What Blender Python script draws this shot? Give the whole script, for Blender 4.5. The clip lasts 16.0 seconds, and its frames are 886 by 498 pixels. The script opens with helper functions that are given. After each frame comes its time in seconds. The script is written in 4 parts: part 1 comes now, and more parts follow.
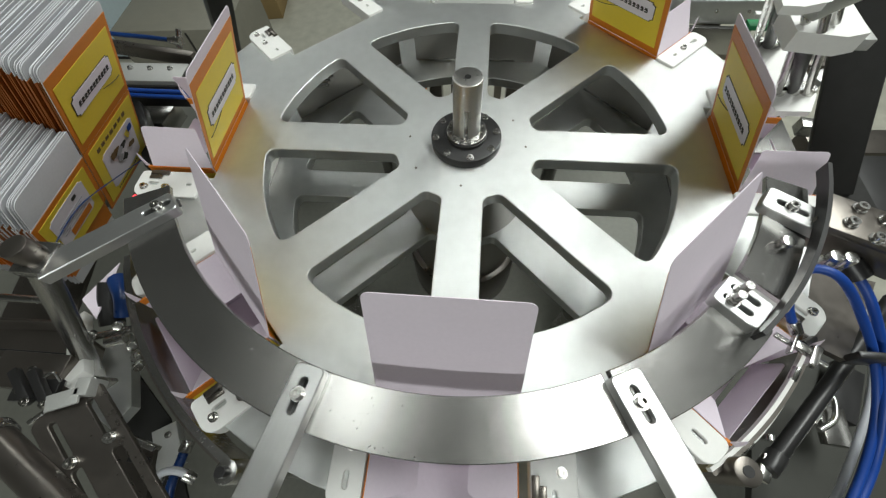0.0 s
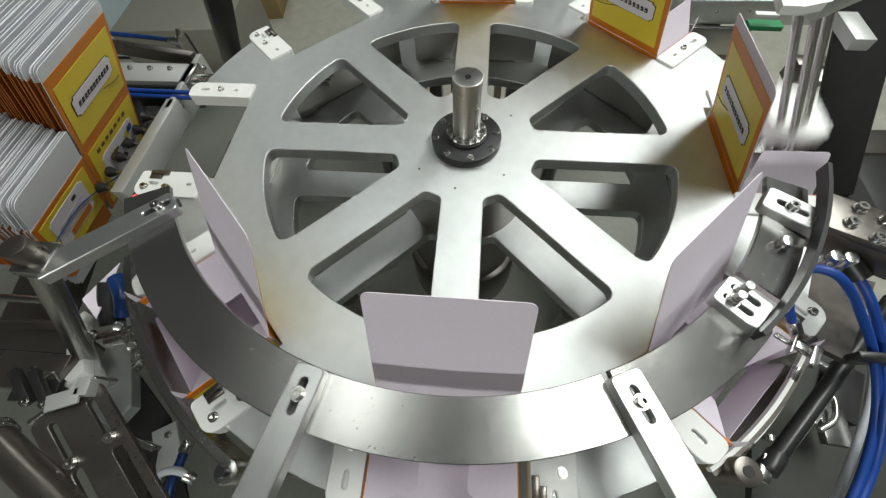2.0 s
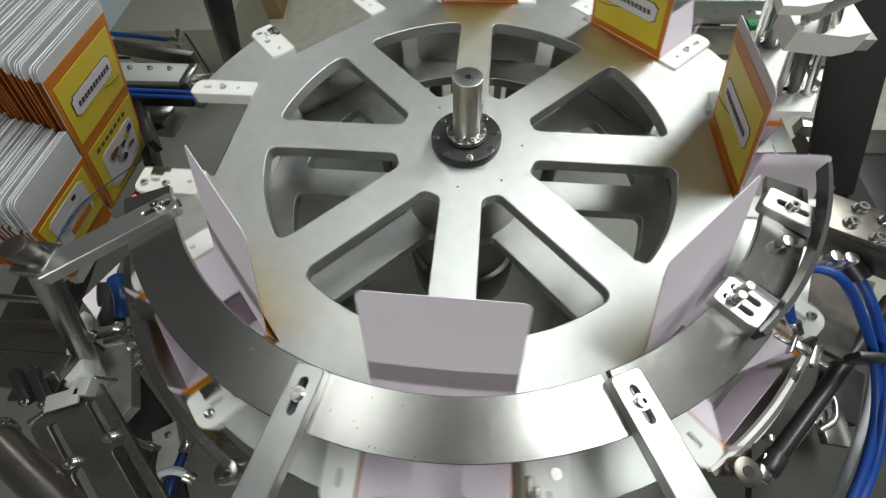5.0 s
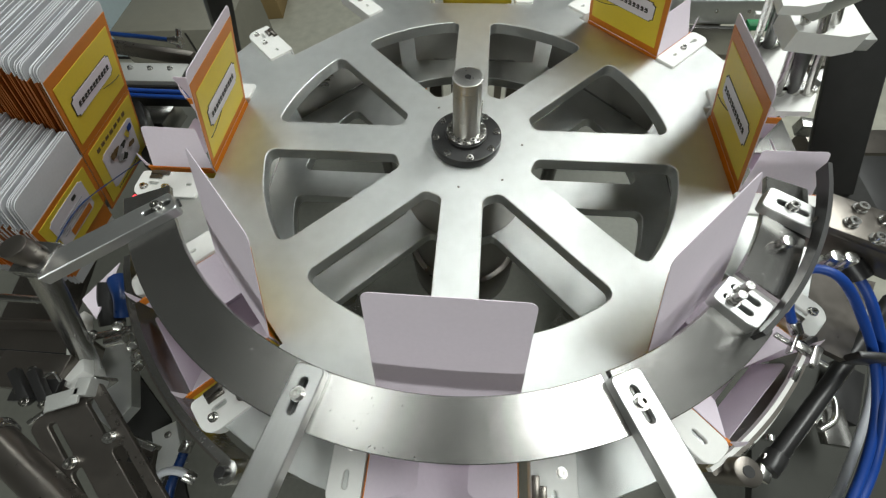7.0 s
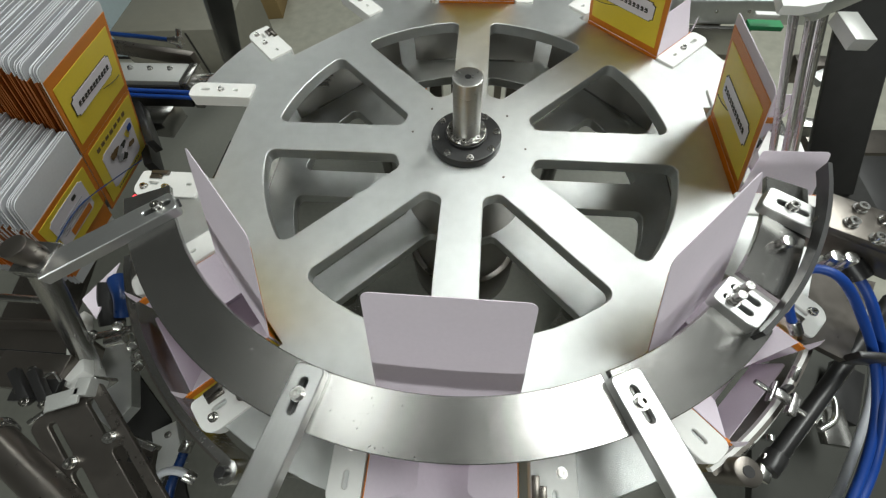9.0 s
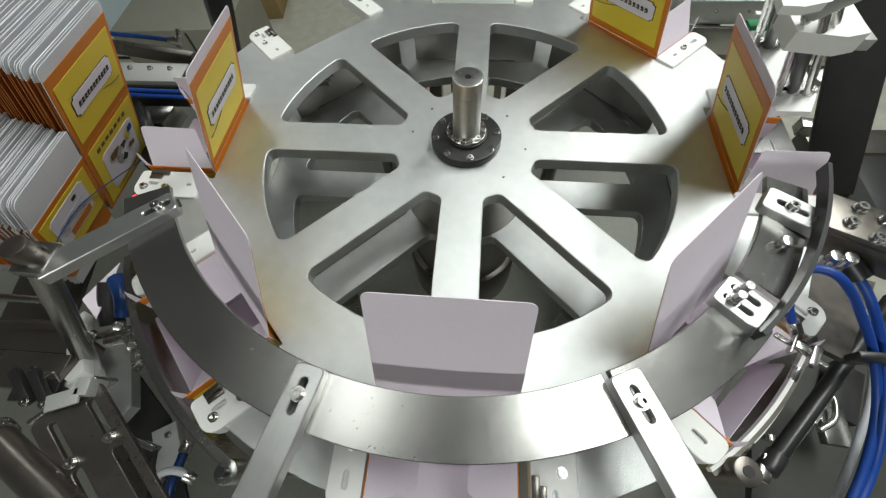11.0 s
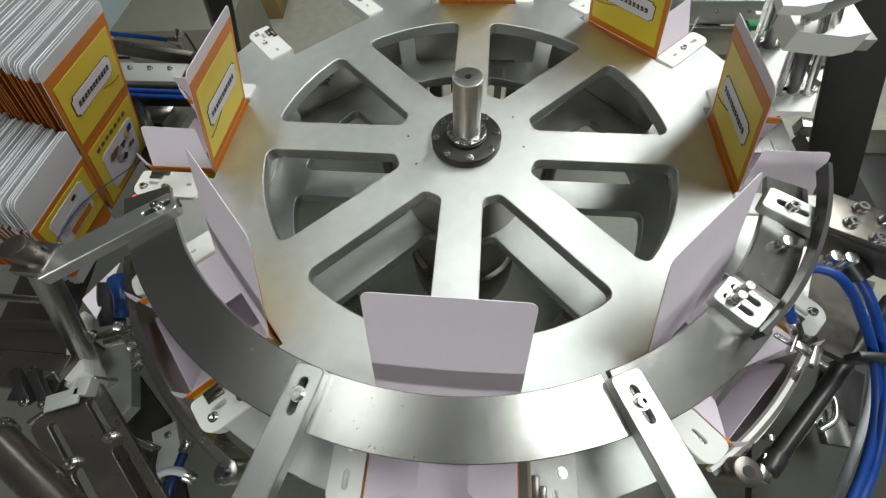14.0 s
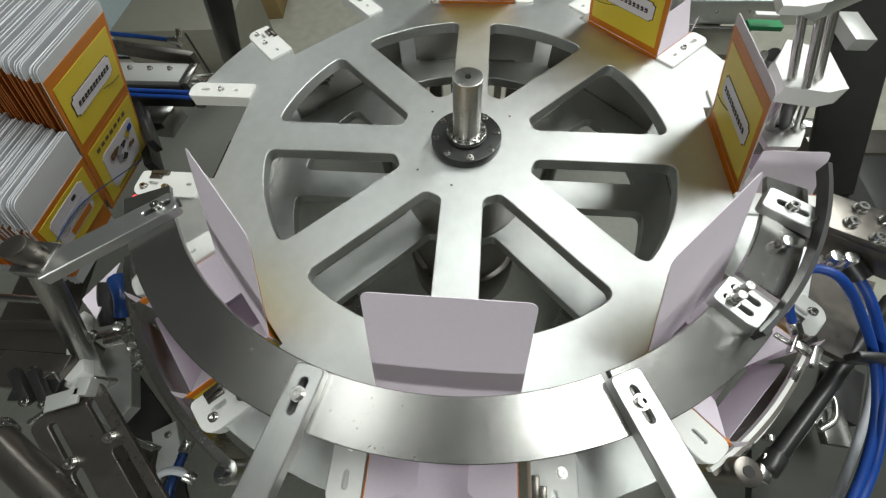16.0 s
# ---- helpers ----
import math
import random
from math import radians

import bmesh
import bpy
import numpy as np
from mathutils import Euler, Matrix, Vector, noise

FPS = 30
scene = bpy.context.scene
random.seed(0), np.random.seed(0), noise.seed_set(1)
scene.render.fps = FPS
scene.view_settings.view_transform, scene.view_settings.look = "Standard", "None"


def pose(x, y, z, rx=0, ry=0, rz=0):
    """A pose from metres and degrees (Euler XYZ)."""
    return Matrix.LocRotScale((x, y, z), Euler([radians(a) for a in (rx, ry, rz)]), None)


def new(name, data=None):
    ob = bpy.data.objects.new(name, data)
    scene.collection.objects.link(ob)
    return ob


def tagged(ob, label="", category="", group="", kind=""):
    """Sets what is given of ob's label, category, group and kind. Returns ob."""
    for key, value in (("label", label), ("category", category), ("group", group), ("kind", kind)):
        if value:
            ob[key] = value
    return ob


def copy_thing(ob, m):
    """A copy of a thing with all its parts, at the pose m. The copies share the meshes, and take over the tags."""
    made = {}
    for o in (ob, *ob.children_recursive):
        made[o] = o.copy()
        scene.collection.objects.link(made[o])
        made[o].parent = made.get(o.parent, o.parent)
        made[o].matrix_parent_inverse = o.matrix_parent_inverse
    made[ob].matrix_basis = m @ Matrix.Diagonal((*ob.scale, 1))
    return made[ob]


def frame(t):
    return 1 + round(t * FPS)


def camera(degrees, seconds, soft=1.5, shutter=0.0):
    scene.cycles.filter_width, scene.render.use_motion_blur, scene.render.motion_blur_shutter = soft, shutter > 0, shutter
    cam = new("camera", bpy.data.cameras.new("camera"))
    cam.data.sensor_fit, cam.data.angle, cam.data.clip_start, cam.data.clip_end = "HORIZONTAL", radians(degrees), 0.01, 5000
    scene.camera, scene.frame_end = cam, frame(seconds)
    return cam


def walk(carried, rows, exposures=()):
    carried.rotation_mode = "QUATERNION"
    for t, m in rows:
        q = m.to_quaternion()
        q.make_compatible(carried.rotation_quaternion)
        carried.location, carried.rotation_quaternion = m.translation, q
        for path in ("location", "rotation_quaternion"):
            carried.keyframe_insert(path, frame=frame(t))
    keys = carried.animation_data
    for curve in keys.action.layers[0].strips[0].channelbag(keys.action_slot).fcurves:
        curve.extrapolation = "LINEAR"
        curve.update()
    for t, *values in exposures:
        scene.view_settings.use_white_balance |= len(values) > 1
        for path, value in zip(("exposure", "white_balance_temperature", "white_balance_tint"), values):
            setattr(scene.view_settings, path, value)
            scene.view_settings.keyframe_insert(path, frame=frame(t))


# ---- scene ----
cam = camera(97.86, 16.0, soft=1.3, shutter=0.5)
VIEW = pose(0.01052, -0.31279, 0.32218, 28.595, 1.856, 4.766)
walk(cam, [(0.0, VIEW), (16.0, VIEW)])
scene.view_settings.exposure = 0.0

# ---- light: a workshop under cold ceiling lamps, all of them unseen ----
world = bpy.data.worlds.new("workshop_air")
world.use_nodes = True
world.node_tree.nodes["Background"].inputs[0].default_value = (0.75, 0.85, 0.80, 1)
world.node_tree.nodes["Background"].inputs[1].default_value = 0.27
scene.world = world


def ceiling_lamp(x, y, z, sx, sy, watts, tip=0, lean=0, turn=0):
    lamp = bpy.data.lights.new("overhead_light", "AREA")
    lamp.shape, lamp.size, lamp.size_y, lamp.energy = "RECTANGLE", sx, sy, watts
    lamp.color = (0.945, 1.0, 0.965)
    ob = new("overhead_light", lamp)
    ob.matrix_world = pose(x, y, z, tip, lean, turn)
    return ob


ceiling_lamp(1.13, 0.95, 1.78, 0.45, 2.6, 62, 0, 0, -26)
ceiling_lamp(-0.9, -3.1, 1.70, 1.6, 0.35, 45, 35)
# unseen fill lamp, added to lift the back left of the plate
ceiling_lamp(-1.55, 2.3, 1.78, 0.7, 1.2, 12)
# weak unseen fill lamp, added for panels that face right
ceiling_lamp(2.7, -0.4, 1.70, 0.35, 1.6, 3, 0, 38)
# unseen lamp added in place of ceiling bounce above the rail
ceiling_lamp(-0.50, 0.25, 1.78, 0.2, 1.1, 5)


# ---- materials ----
def shader(name, color, rough=0.5, metal=0.0, grain=0.0, scale=60.0, bump=0.0, spread=0.06, stretch=(1, 1, 1)):
    m = bpy.data.materials.new(name)
    m.use_nodes = True
    n, l = m.node_tree.nodes, m.node_tree.links
    b = n["Principled BSDF"]
    b.inputs["Metallic"].default_value = metal
    b.inputs["Roughness"].default_value = rough
    tc = n.new("ShaderNodeTexCoord")
    mp = n.new("ShaderNodeMapping")
    mp.inputs["Scale"].default_value = stretch
    l.new(tc.outputs["Object"], mp.inputs[0])
    big, fine = n.new("ShaderNodeTexNoise"), n.new("ShaderNodeTexNoise")
    big.inputs["Scale"].default_value, big.inputs["Detail"].default_value = scale / 6, 4
    fine.inputs["Scale"].default_value, fine.inputs["Detail"].default_value = scale * 4, 3
    for t in (big, fine):
        l.new(mp.outputs[0], t.inputs[0])
    mix = n.new("ShaderNodeMix")
    mix.data_type = "FLOAT"
    mix.inputs[0].default_value = 0.5
    l.new(big.outputs[0], mix.inputs[2])
    l.new(fine.outputs[0], mix.inputs[3])
    ramp = n.new("ShaderNodeValToRGB")
    lo, hi = [c * (1 - spread) for c in color], [min(1, c * (1 + spread)) for c in color]
    ramp.color_ramp.elements[0].position, ramp.color_ramp.elements[0].color = 0.3, (*lo, 1)
    ramp.color_ramp.elements[1].position, ramp.color_ramp.elements[1].color = 0.7, (*hi, 1)
    l.new(mix.outputs[0], ramp.inputs[0])
    l.new(ramp.outputs[0], b.inputs["Base Color"])
    if grain:
        mr = n.new("ShaderNodeMapRange")
        mr.inputs[1].default_value, mr.inputs[2].default_value = 0.3, 0.7
        mr.inputs[3].default_value, mr.inputs[4].default_value = rough - grain, rough + grain
        l.new(mix.outputs[0], mr.inputs[0])
        l.new(mr.outputs[0], b.inputs["Roughness"])
    if bump:
        bp = n.new("ShaderNodeBump")
        bp.inputs["Strength"].default_value, bp.inputs["Distance"].default_value = bump, 0.001
        l.new(fine.outputs[0], bp.inputs["Height"])
        l.new(bp.outputs[0], b.inputs["Normal"])
    return m


ALU = shader("satin_plated_aluminium", (0.62, 0.63, 0.62), 0.37, 0.92, 0.06, 420, 0.40, 0.08)
STEEL = shader("brushed_steel", (0.41, 0.40, 0.385), 0.24, 0.95, 0.05, 110, 0.03, 0.09)
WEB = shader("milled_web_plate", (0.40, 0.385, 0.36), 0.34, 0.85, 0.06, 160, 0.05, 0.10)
ARM = shader("milled_aluminium", (0.60, 0.60, 0.59), 0.33, 0.92, 0.04, 300, 0.03, 0.05, (1, 8, 1))
ANOD = shader("anodised_aluminium", (0.46, 0.46, 0.44), 0.45, 0.35, 0.05, 120, 0.04, 0.06)
TURNED = shader("turned_steel", (0.55, 0.54, 0.52), 0.30, 0.95, 0.05, 60, 0.03, 0.06, (1, 1, 14))
# the orange print darkened: shade between the packed blanks is in the colour
SHADEDPRINT = shader("shaded_orange_print", (0.34, 0.095, 0.010), 0.6, 0.0, 0.04, 70, 0.02, 0.12)
CHROME = shader("bright_steel", (0.58, 0.57, 0.55), 0.25, 1.0, 0.04, 80)
DARK = shader("black_oxide_steel", (0.035, 0.034, 0.034), 0.35, 0.4, 0.08, 90)
FRAME = shader("dull_steel_sheet", (0.165, 0.148, 0.132), 0.32, 0.85, 0.08, 40, 0.04)
NYLON = shader("white_nylon", (0.80, 0.79, 0.76), 0.45, 0.0, 0.05, 60, 0.03, 0.03)
CARD = shader("white_card", (0.80, 0.71, 0.79), 0.7, 0.0, 0.04, 80, 0.04, 0.03)
BLANK = shader("uncoated_white_card", (0.72, 0.72, 0.74), 0.75, 0.0, 0.04, 80, 0.04, 0.05)
YELLOW = shader("yellow_print", (0.80, 0.60, 0.045), 0.45, 0.0, 0.04, 70, 0.02, 0.04)
ORANGE = shader("orange_print", (0.66, 0.20, 0.012), 0.45, 0.0, 0.04, 70, 0.02, 0.05)
INK = shader("black_ink", (0.03, 0.025, 0.02), 0.5)
LABEL = shader("pale_label_print", (0.80, 0.74, 0.78), 0.5, spread=0.02)
BLUE = shader("blue_air_hose", (0.006, 0.050, 0.27), 0.45, 0.0, 0.04, 60)
FLOOR = shader("worn_green_floor", (0.44, 0.43, 0.36), 0.5, 0.0, 0.1, 5, 0.1, 0.2)
DECK = shader("grey_machine_deck", (0.19, 0.19, 0.165), 0.45, 0.3, 0.08, 30, 0.05, 0.12)
# paint of the frame column; also colours the sheet that imitates shade in the gap
DARKPAINT_SHADE = shader("dark_paint_and_shade", (0.011, 0.0105, 0.009), 0.75, 0.0, 0.08, 20, 0.04, 0.15)
COVER = shader("khaki_grey_paint", (0.21, 0.20, 0.16), 0.55, 0.0, 0.08, 8, 0.04, 0.12)
OLIVE = shader("olive_grey_paint", (0.040, 0.040, 0.033), 0.45, 0.1, 0.08, 20, 0.04, 0.12)
PALEBLUE = shader("pale_blue_paint", (0.50, 0.60, 0.64), 0.5, 0.0, 0.05, 20, 0.02, 0.06)
CARDBOARD = shader("brown_cardboard", (0.30, 0.21, 0.09), 0.8, 0.0, 0.03, 30, 0.05, 0.1)
NAVY = shader("dark_blue_hose", (0.008, 0.035, 0.14), 0.3, 0.0, 0.04, 60)
GREYTUBE = shader("milky_hose", (0.48, 0.49, 0.52), 0.3, 0.0, 0.04, 60)
WALL = shader("unseen_wall_grey", (0.22, 0.22, 0.21), 0.8, 0.0, 0.04, 4, 0.05, 0.08)
CEIL = shader("unseen_ceiling_grey", (0.16, 0.16, 0.155), 0.8, 0.0, 0.04, 4, 0.05, 0.08)
GREEN = shader("green_belt", (0.02, 0.22, 0.08), 0.6, spread=0.1)


DIODE = shader("lit_red_diode", (0.8, 0.05, 0.05), 0.3)
DIODE.node_tree.nodes["Principled BSDF"].inputs["Emission Color"].default_value = (1.0, 0.06, 0.08, 1)
DIODE.node_tree.nodes["Principled BSDF"].inputs["Emission Strength"].default_value = 2.5


# ---- mesh helpers ----
def box(bm, x0, y0, z0, x1, y1, z1, bevel=0.0, m=None):
    made = bmesh.ops.create_cube(bm, size=1.0)["verts"]
    for v in made:
        v.co = Vector(((x0 + x1) / 2 + v.co.x * (x1 - x0), (y0 + y1) / 2 + v.co.y * (y1 - y0), (z0 + z1) / 2 + v.co.z * (z1 - z0)))
    if m is not None:
        bmesh.ops.transform(bm, matrix=m, verts=made)
    if bevel:
        edges = list({e for v in made for e in v.link_edges})
        bmesh.ops.bevel(bm, geom=edges, offset=bevel, segments=2, profile=0.5, affect="EDGES")
    return bm


def cyl(bm, a, b, r, r2=None, seg=24, bevel=0.0):
    a, b = Vector(a), Vector(b)
    d = b - a
    m = Matrix.Translation((a + b) / 2) @ d.to_track_quat("Z", "Y").to_matrix().to_4x4()
    made = bmesh.ops.create_cone(bm, cap_ends=True, segments=seg, radius1=r, radius2=r if r2 is None else r2, depth=d.length, matrix=m)["verts"]
    if bevel:
        edges = [e for e in {e for v in made for e in v.link_edges} if any(len(f.verts) > 4 for f in e.link_faces)]
        bmesh.ops.bevel(bm, geom=edges, offset=bevel, segments=2, profile=0.5, affect="EDGES")
    return bm


def prism(bm, outline, z0, z1, holes=(), chamfer=0.0):
    """A plate of this outline, with holes through it."""
    loops = [outline, *holes]
    edges = []
    for pts in loops:
        vs = [bm.verts.new((x, y, z1)) for x, y in pts]
        edges += [bm.edges.new((vs[i], vs[(i + 1) % len(vs)])) for i in range(len(vs))]
    fill = bmesh.ops.triangle_fill(bm, use_beauty=True, use_dissolve=False, edges=edges)
    top = [f for f in fill["geom"] if isinstance(f, bmesh.types.BMFace)]
    for f in top:
        f.normal_update()
        if f.normal.z < 0:
            f.normal_flip()
    ext = bmesh.ops.extrude_face_region(bm, geom=top, use_keep_orig=True)
    for v in ext["geom"]:
        if isinstance(v, bmesh.types.BMVert):
            v.co.z = z0
    for f in ext["geom"]:
        if isinstance(f, bmesh.types.BMFace):
            f.normal_flip()
    bmesh.ops.recalc_face_normals(bm, faces=bm.faces)
    if chamfer:
        rim = [e for e in bm.edges if len(e.link_faces) == 2 and all(abs(v.co.z - z1) < 1e-6 for v in e.verts) and abs(e.link_faces[0].normal.z - e.link_faces[1].normal.z) > 0.5]
        bmesh.ops.bevel(bm, geom=rim, offset=chamfer, segments=1, profile=0.5, affect="EDGES", clamp_overlap=False)
    return bm


def tube(bm, pts, r, seg=10):
    """A round hose through these points."""
    P = [Vector(p) for p in pts]
    out = []
    for i in range(len(P) - 1):
        p0, p1, p2, p3 = P[max(i - 1, 0)], P[i], P[i + 1], P[min(i + 2, len(P) - 1)]
        for k in range(6):
            t = k / 6
            out.append(0.5 * ((2 * p1) + (p2 - p0) * t + (2 * p0 - 5 * p1 + 4 * p2 - p3) * t * t + (3 * p1 - p0 - 3 * p2 + p3) * t ** 3))
    out.append(P[-1])
    rings = []
    for i, p in enumerate(out):
        d = (out[min(i + 1, len(out) - 1)] - out[max(i - 1, 0)]).normalized()
        q = d.to_track_quat("Z", "Y")
        rings.append([bm.verts.new(p + q @ Vector((r * math.cos(2 * math.pi * k / seg), r * math.sin(2 * math.pi * k / seg), 0))) for k in range(seg)])
    for a, b in zip(rings, rings[1:]):
        for k in range(seg):
            bm.faces.new((a[k], a[(k + 1) % seg], b[(k + 1) % seg], b[k]))
    bm.faces.new(rings[0][::-1])
    bm.faces.new(rings[-1])
    return bm


def mesh_of(name, bm, material, smooth=40):
    me = bpy.data.meshes.new(name)
    bm.to_mesh(me)
    bm.free()
    me.materials.append(material)
    for p in me.polygons:
        p.use_smooth = True
    me.set_sharp_from_angle(angle=radians(smooth))
    return me


def part(name, bm, material, parent=None, label="", m=None):
    ob = new(name, mesh_of(name, bm, material))
    if parent is not None:
        ob.parent = parent
    if m is not None:
        ob.matrix_basis = m
    if label:
        ob["label"] = label
    return ob


def empty(name, label, category, group="", m=None):
    ob = new(name)
    ob.empty_display_size = 0.05
    if m is not None:
        ob.matrix_basis = m
    return tagged(ob, label, category, group)


def B():
    return bmesh.new()


def polar(r, deg):
    return (r * math.cos(radians(deg)), r * math.sin(radians(deg)))


def rounded(pts, r, seg=5):
    """The polygon with its corners rounded."""
    out, n = [], len(pts)
    for i in range(n):
        p, a, b = Vector(pts[i]), Vector(pts[i - 1]), Vector(pts[(i + 1) % n])
        u, v = (a - p), (b - p)
        rr = r[i] if isinstance(r, (list, tuple)) else r
        if rr <= 0:
            out.append(tuple(p))
            continue
        ang = u.angle(v)
        t = min(rr / math.tan(ang / 2), 0.48 * min(u.length, v.length))
        rr = t * math.tan(ang / 2)
        c = p + (u.normalized() + v.normalized()).normalized() * (rr / math.sin(ang / 2))
        s, e = p + u.normalized() * t - c, p + v.normalized() * t - c
        a0 = math.atan2(s.y, s.x)
        d = (math.atan2(e.y, e.x) - a0 + math.pi) % (2 * math.pi) - math.pi
        for k in range(seg + 1):
            w = a0 + d * k / seg
            out.append((c.x + rr * math.cos(w), c.y + rr * math.sin(w)))
    return out


SIDEWAYS = Matrix(((0, 0, 1, 0), (1, 0, 0, 0), (0, 1, 0, 0), (0, 0, 0, 1)))


def sheet(outline, x0, x1, m=None, holes=()):
    """An upright sheet: its outline in y and z, its thickness in x."""
    bm = prism(B(), outline, x0, x1, holes)
    bmesh.ops.transform(bm, matrix=SIDEWAYS if m is None else m @ SIDEWAYS, verts=bm.verts)
    return bm


def rect(y0, z0, y1, z1, r=0.0):
    pts = [(y0, z0), (y1, z0), (y1, z1), (y0, z1)]
    return rounded(pts, r, 4) if r else pts


def along(a, b, lift=(0, 0, 1)):
    """The pose at a with x towards b and z up."""
    a, b = Vector(a), Vector(b)
    x = (b - a).normalized()
    y = Vector(lift).cross(x).normalized()
    z = x.cross(y)
    return Matrix((((x.x, y.x, z.x, a.x)), (x.y, y.y, z.y, a.y), (x.z, y.z, z.z, a.z), (0, 0, 0, 1)))


def beam(bm, a, b, w, h, bevel=0.001, lift=(0, 0, 1), extra=0.0):
    """A bar whose top's middle line runs from a to b."""
    n = (Vector(b) - Vector(a)).length
    return box(bm, -extra, -w / 2, -h, n + extra, w / 2, 0, bevel, along(a, b, lift))


def slot(n, r, x0=0.0, y0=0.0, seg=6):
    """The outline of a slot of length n."""
    pts = [(x0 - n / 2 + r * math.cos(math.pi / 2 + math.pi * k / seg), y0 + r * math.sin(math.pi / 2 + math.pi * k / seg)) for k in range(seg + 1)]
    return pts + [(x0 + n / 2 + r * math.cos(-math.pi / 2 + math.pi * k / seg), y0 + r * math.sin(-math.pi / 2 + math.pi * k / seg)) for k in range(seg + 1)]


def screw_mesh(r=0.005, h=0.006):
    """A socket head cap screw with washer; z = 0 is the face it sits on."""
    bm = cyl(B(), (0, 0, 0), (0, 0, 0.0012), r * 1.35, seg=20)
    pts = [(r * math.cos(2 * math.pi * k / 18), r * math.sin(2 * math.pi * k / 18)) for k in range(18)]
    hexa = [(r * 0.55 * math.cos(2 * math.pi * k / 6), r * 0.55 * math.sin(2 * math.pi * k / 6)) for k in range(6)]
    prism(bm, pts, 0.0012, h, [hexa])
    cyl(bm, (0, 0, 0.001), (0, 0, h * 0.4), r * 0.9, seg=12)
    return bm


SCREW = mesh_of("screw", screw_mesh(0.0036, 0.0050), CHROME)
SMALL_SCREW = mesh_of("screw", screw_mesh(0.0029, 0.0036), CHROME)
DARK_SCREW = mesh_of("screw", screw_mesh(0.0045, 0.006), DARK)


def screw(parent, m, mesh=None, name="screw"):
    ob = new(name, SCREW if mesh is None else mesh)
    ob.parent, ob.matrix_basis = parent, m
    return ob


# ---- turntable ----
FLAT, RIM, POCKET = 0.2705, 0.350, 0.067


def wheel_outline(flat, rim, half):
    pts = []
    for k in range(8):
        a = 45 * k
        c, s = math.cos(radians(a)), math.sin(radians(a))
        lo = math.degrees(math.asin(half / rim))
        for x, y in ((math.sqrt(rim * rim - half * half), -half), (flat, -half), (flat, half), (math.sqrt(rim * rim - half * half), half)):
            pts.append((x * c - y * s, x * s + y * c))
        for i in range(1, 5):
            pts.append(polar(rim, a + lo + (45 - 2 * lo) * i / 5))
    return pts


def wheel_holes(hw, r_in, r_out):
    holes = []
    for k in range(8):
        a = 45 * k
        # corner points between two neighbouring spokes
        lim = 22.5 - math.degrees(math.asin(hw / r_out))
        pts = [polar(r_in, -22.5 + math.degrees(math.asin(hw / r_in))), polar(r_out, -lim)]
        pts += [polar(r_out, -lim + 2 * lim * i / 6) for i in range(1, 6)]
        pts += [polar(r_out, lim), polar(r_in, 22.5 - math.degrees(math.asin(hw / r_in)))]
        rad = [0.009, 0.014] + [0] * 5 + [0.014, 0.009]
        pts = rounded(pts, rad, 6)
        c, s = math.cos(radians(a + 22.5)), math.sin(radians(a + 22.5))
        holes.append([(x * c - y * s, x * s + y * c) for x, y in pts])
    return holes


turntable = empty("turntable", "eight-spoked satin aluminium indexing turntable with white nylon pocket blocks", "turntable")
HOLES = wheel_holes(0.0217, 0.080, 0.2247)
bm = prism(B(), wheel_outline(FLAT, RIM, POCKET), -0.015, -0.0006, HOLES, 0.0008)
part("upper_plate", bm, ALU, turntable)
part("lower_plate", prism(B(), wheel_outline(FLAT, 0.352, POCKET), -0.102, -0.088, HOLES, 0.0008), ALU, turntable)
flange = part("hub_flange", cyl(B(), (0, 0, -0.001), (0, 0, 0.010), 0.0385, seg=64, bevel=0.001), DARK, turntable, "black oxide hub flange")
part("clamp_collar", cyl(B(), (0, 0, 0.010), (0, 0, 0.014), 0.0225, seg=48, bevel=0.001), DARK, turntable)
ring = part("clamp_ring", cyl(B(), (0, 0, 0.014), (0, 0, 0.017), 0.0215, seg=48, bevel=0.0006), STEEL, turntable)
part("shaft", cyl(B(), (0, 0, -0.3), (0, 0, 0.083), 0.0145, seg=48, bevel=0.001), TURNED, turntable, "turned steel centre shaft")
# flat black disc imitates the shaded centre hole
part("shaft_centre_disc", cyl(B(), (0, 0, 0.083), (0, 0, 0.0833), 0.003, seg=16), DARK, turntable)
part("shaft_key", box(B(), -0.0022, -0.0155, 0.018, 0.0022, -0.0135, 0.055, 0.0006), STEEL, turntable)
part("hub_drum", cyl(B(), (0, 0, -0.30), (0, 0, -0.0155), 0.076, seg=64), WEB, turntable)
for k in range(8):
    x, y = polar(0.0335, 45 * k + 10)
    screw(flange, pose(x, y, 0.009), SMALL_SCREW, "flange_screw")
for k in range(14):
    x, y = polar(0.0178, 360 / 14 * k)
    screw(ring, pose(x, y, 0.016), SMALL_SCREW, "clamp_screw")
for a, r in ((-92, 0.062), (-4, 0.066), (34, 0.063), (176, 0.064), (-142, 0.066)):
    x, y = polar(r, a)
    # thin dark discs stand in for the shaded dowel holes
    part("dowel_hole_disc", cyl(B(), (x, y, -0.0007), (x, y, -0.0001), 0.0013, seg=14), FRAME, turntable)


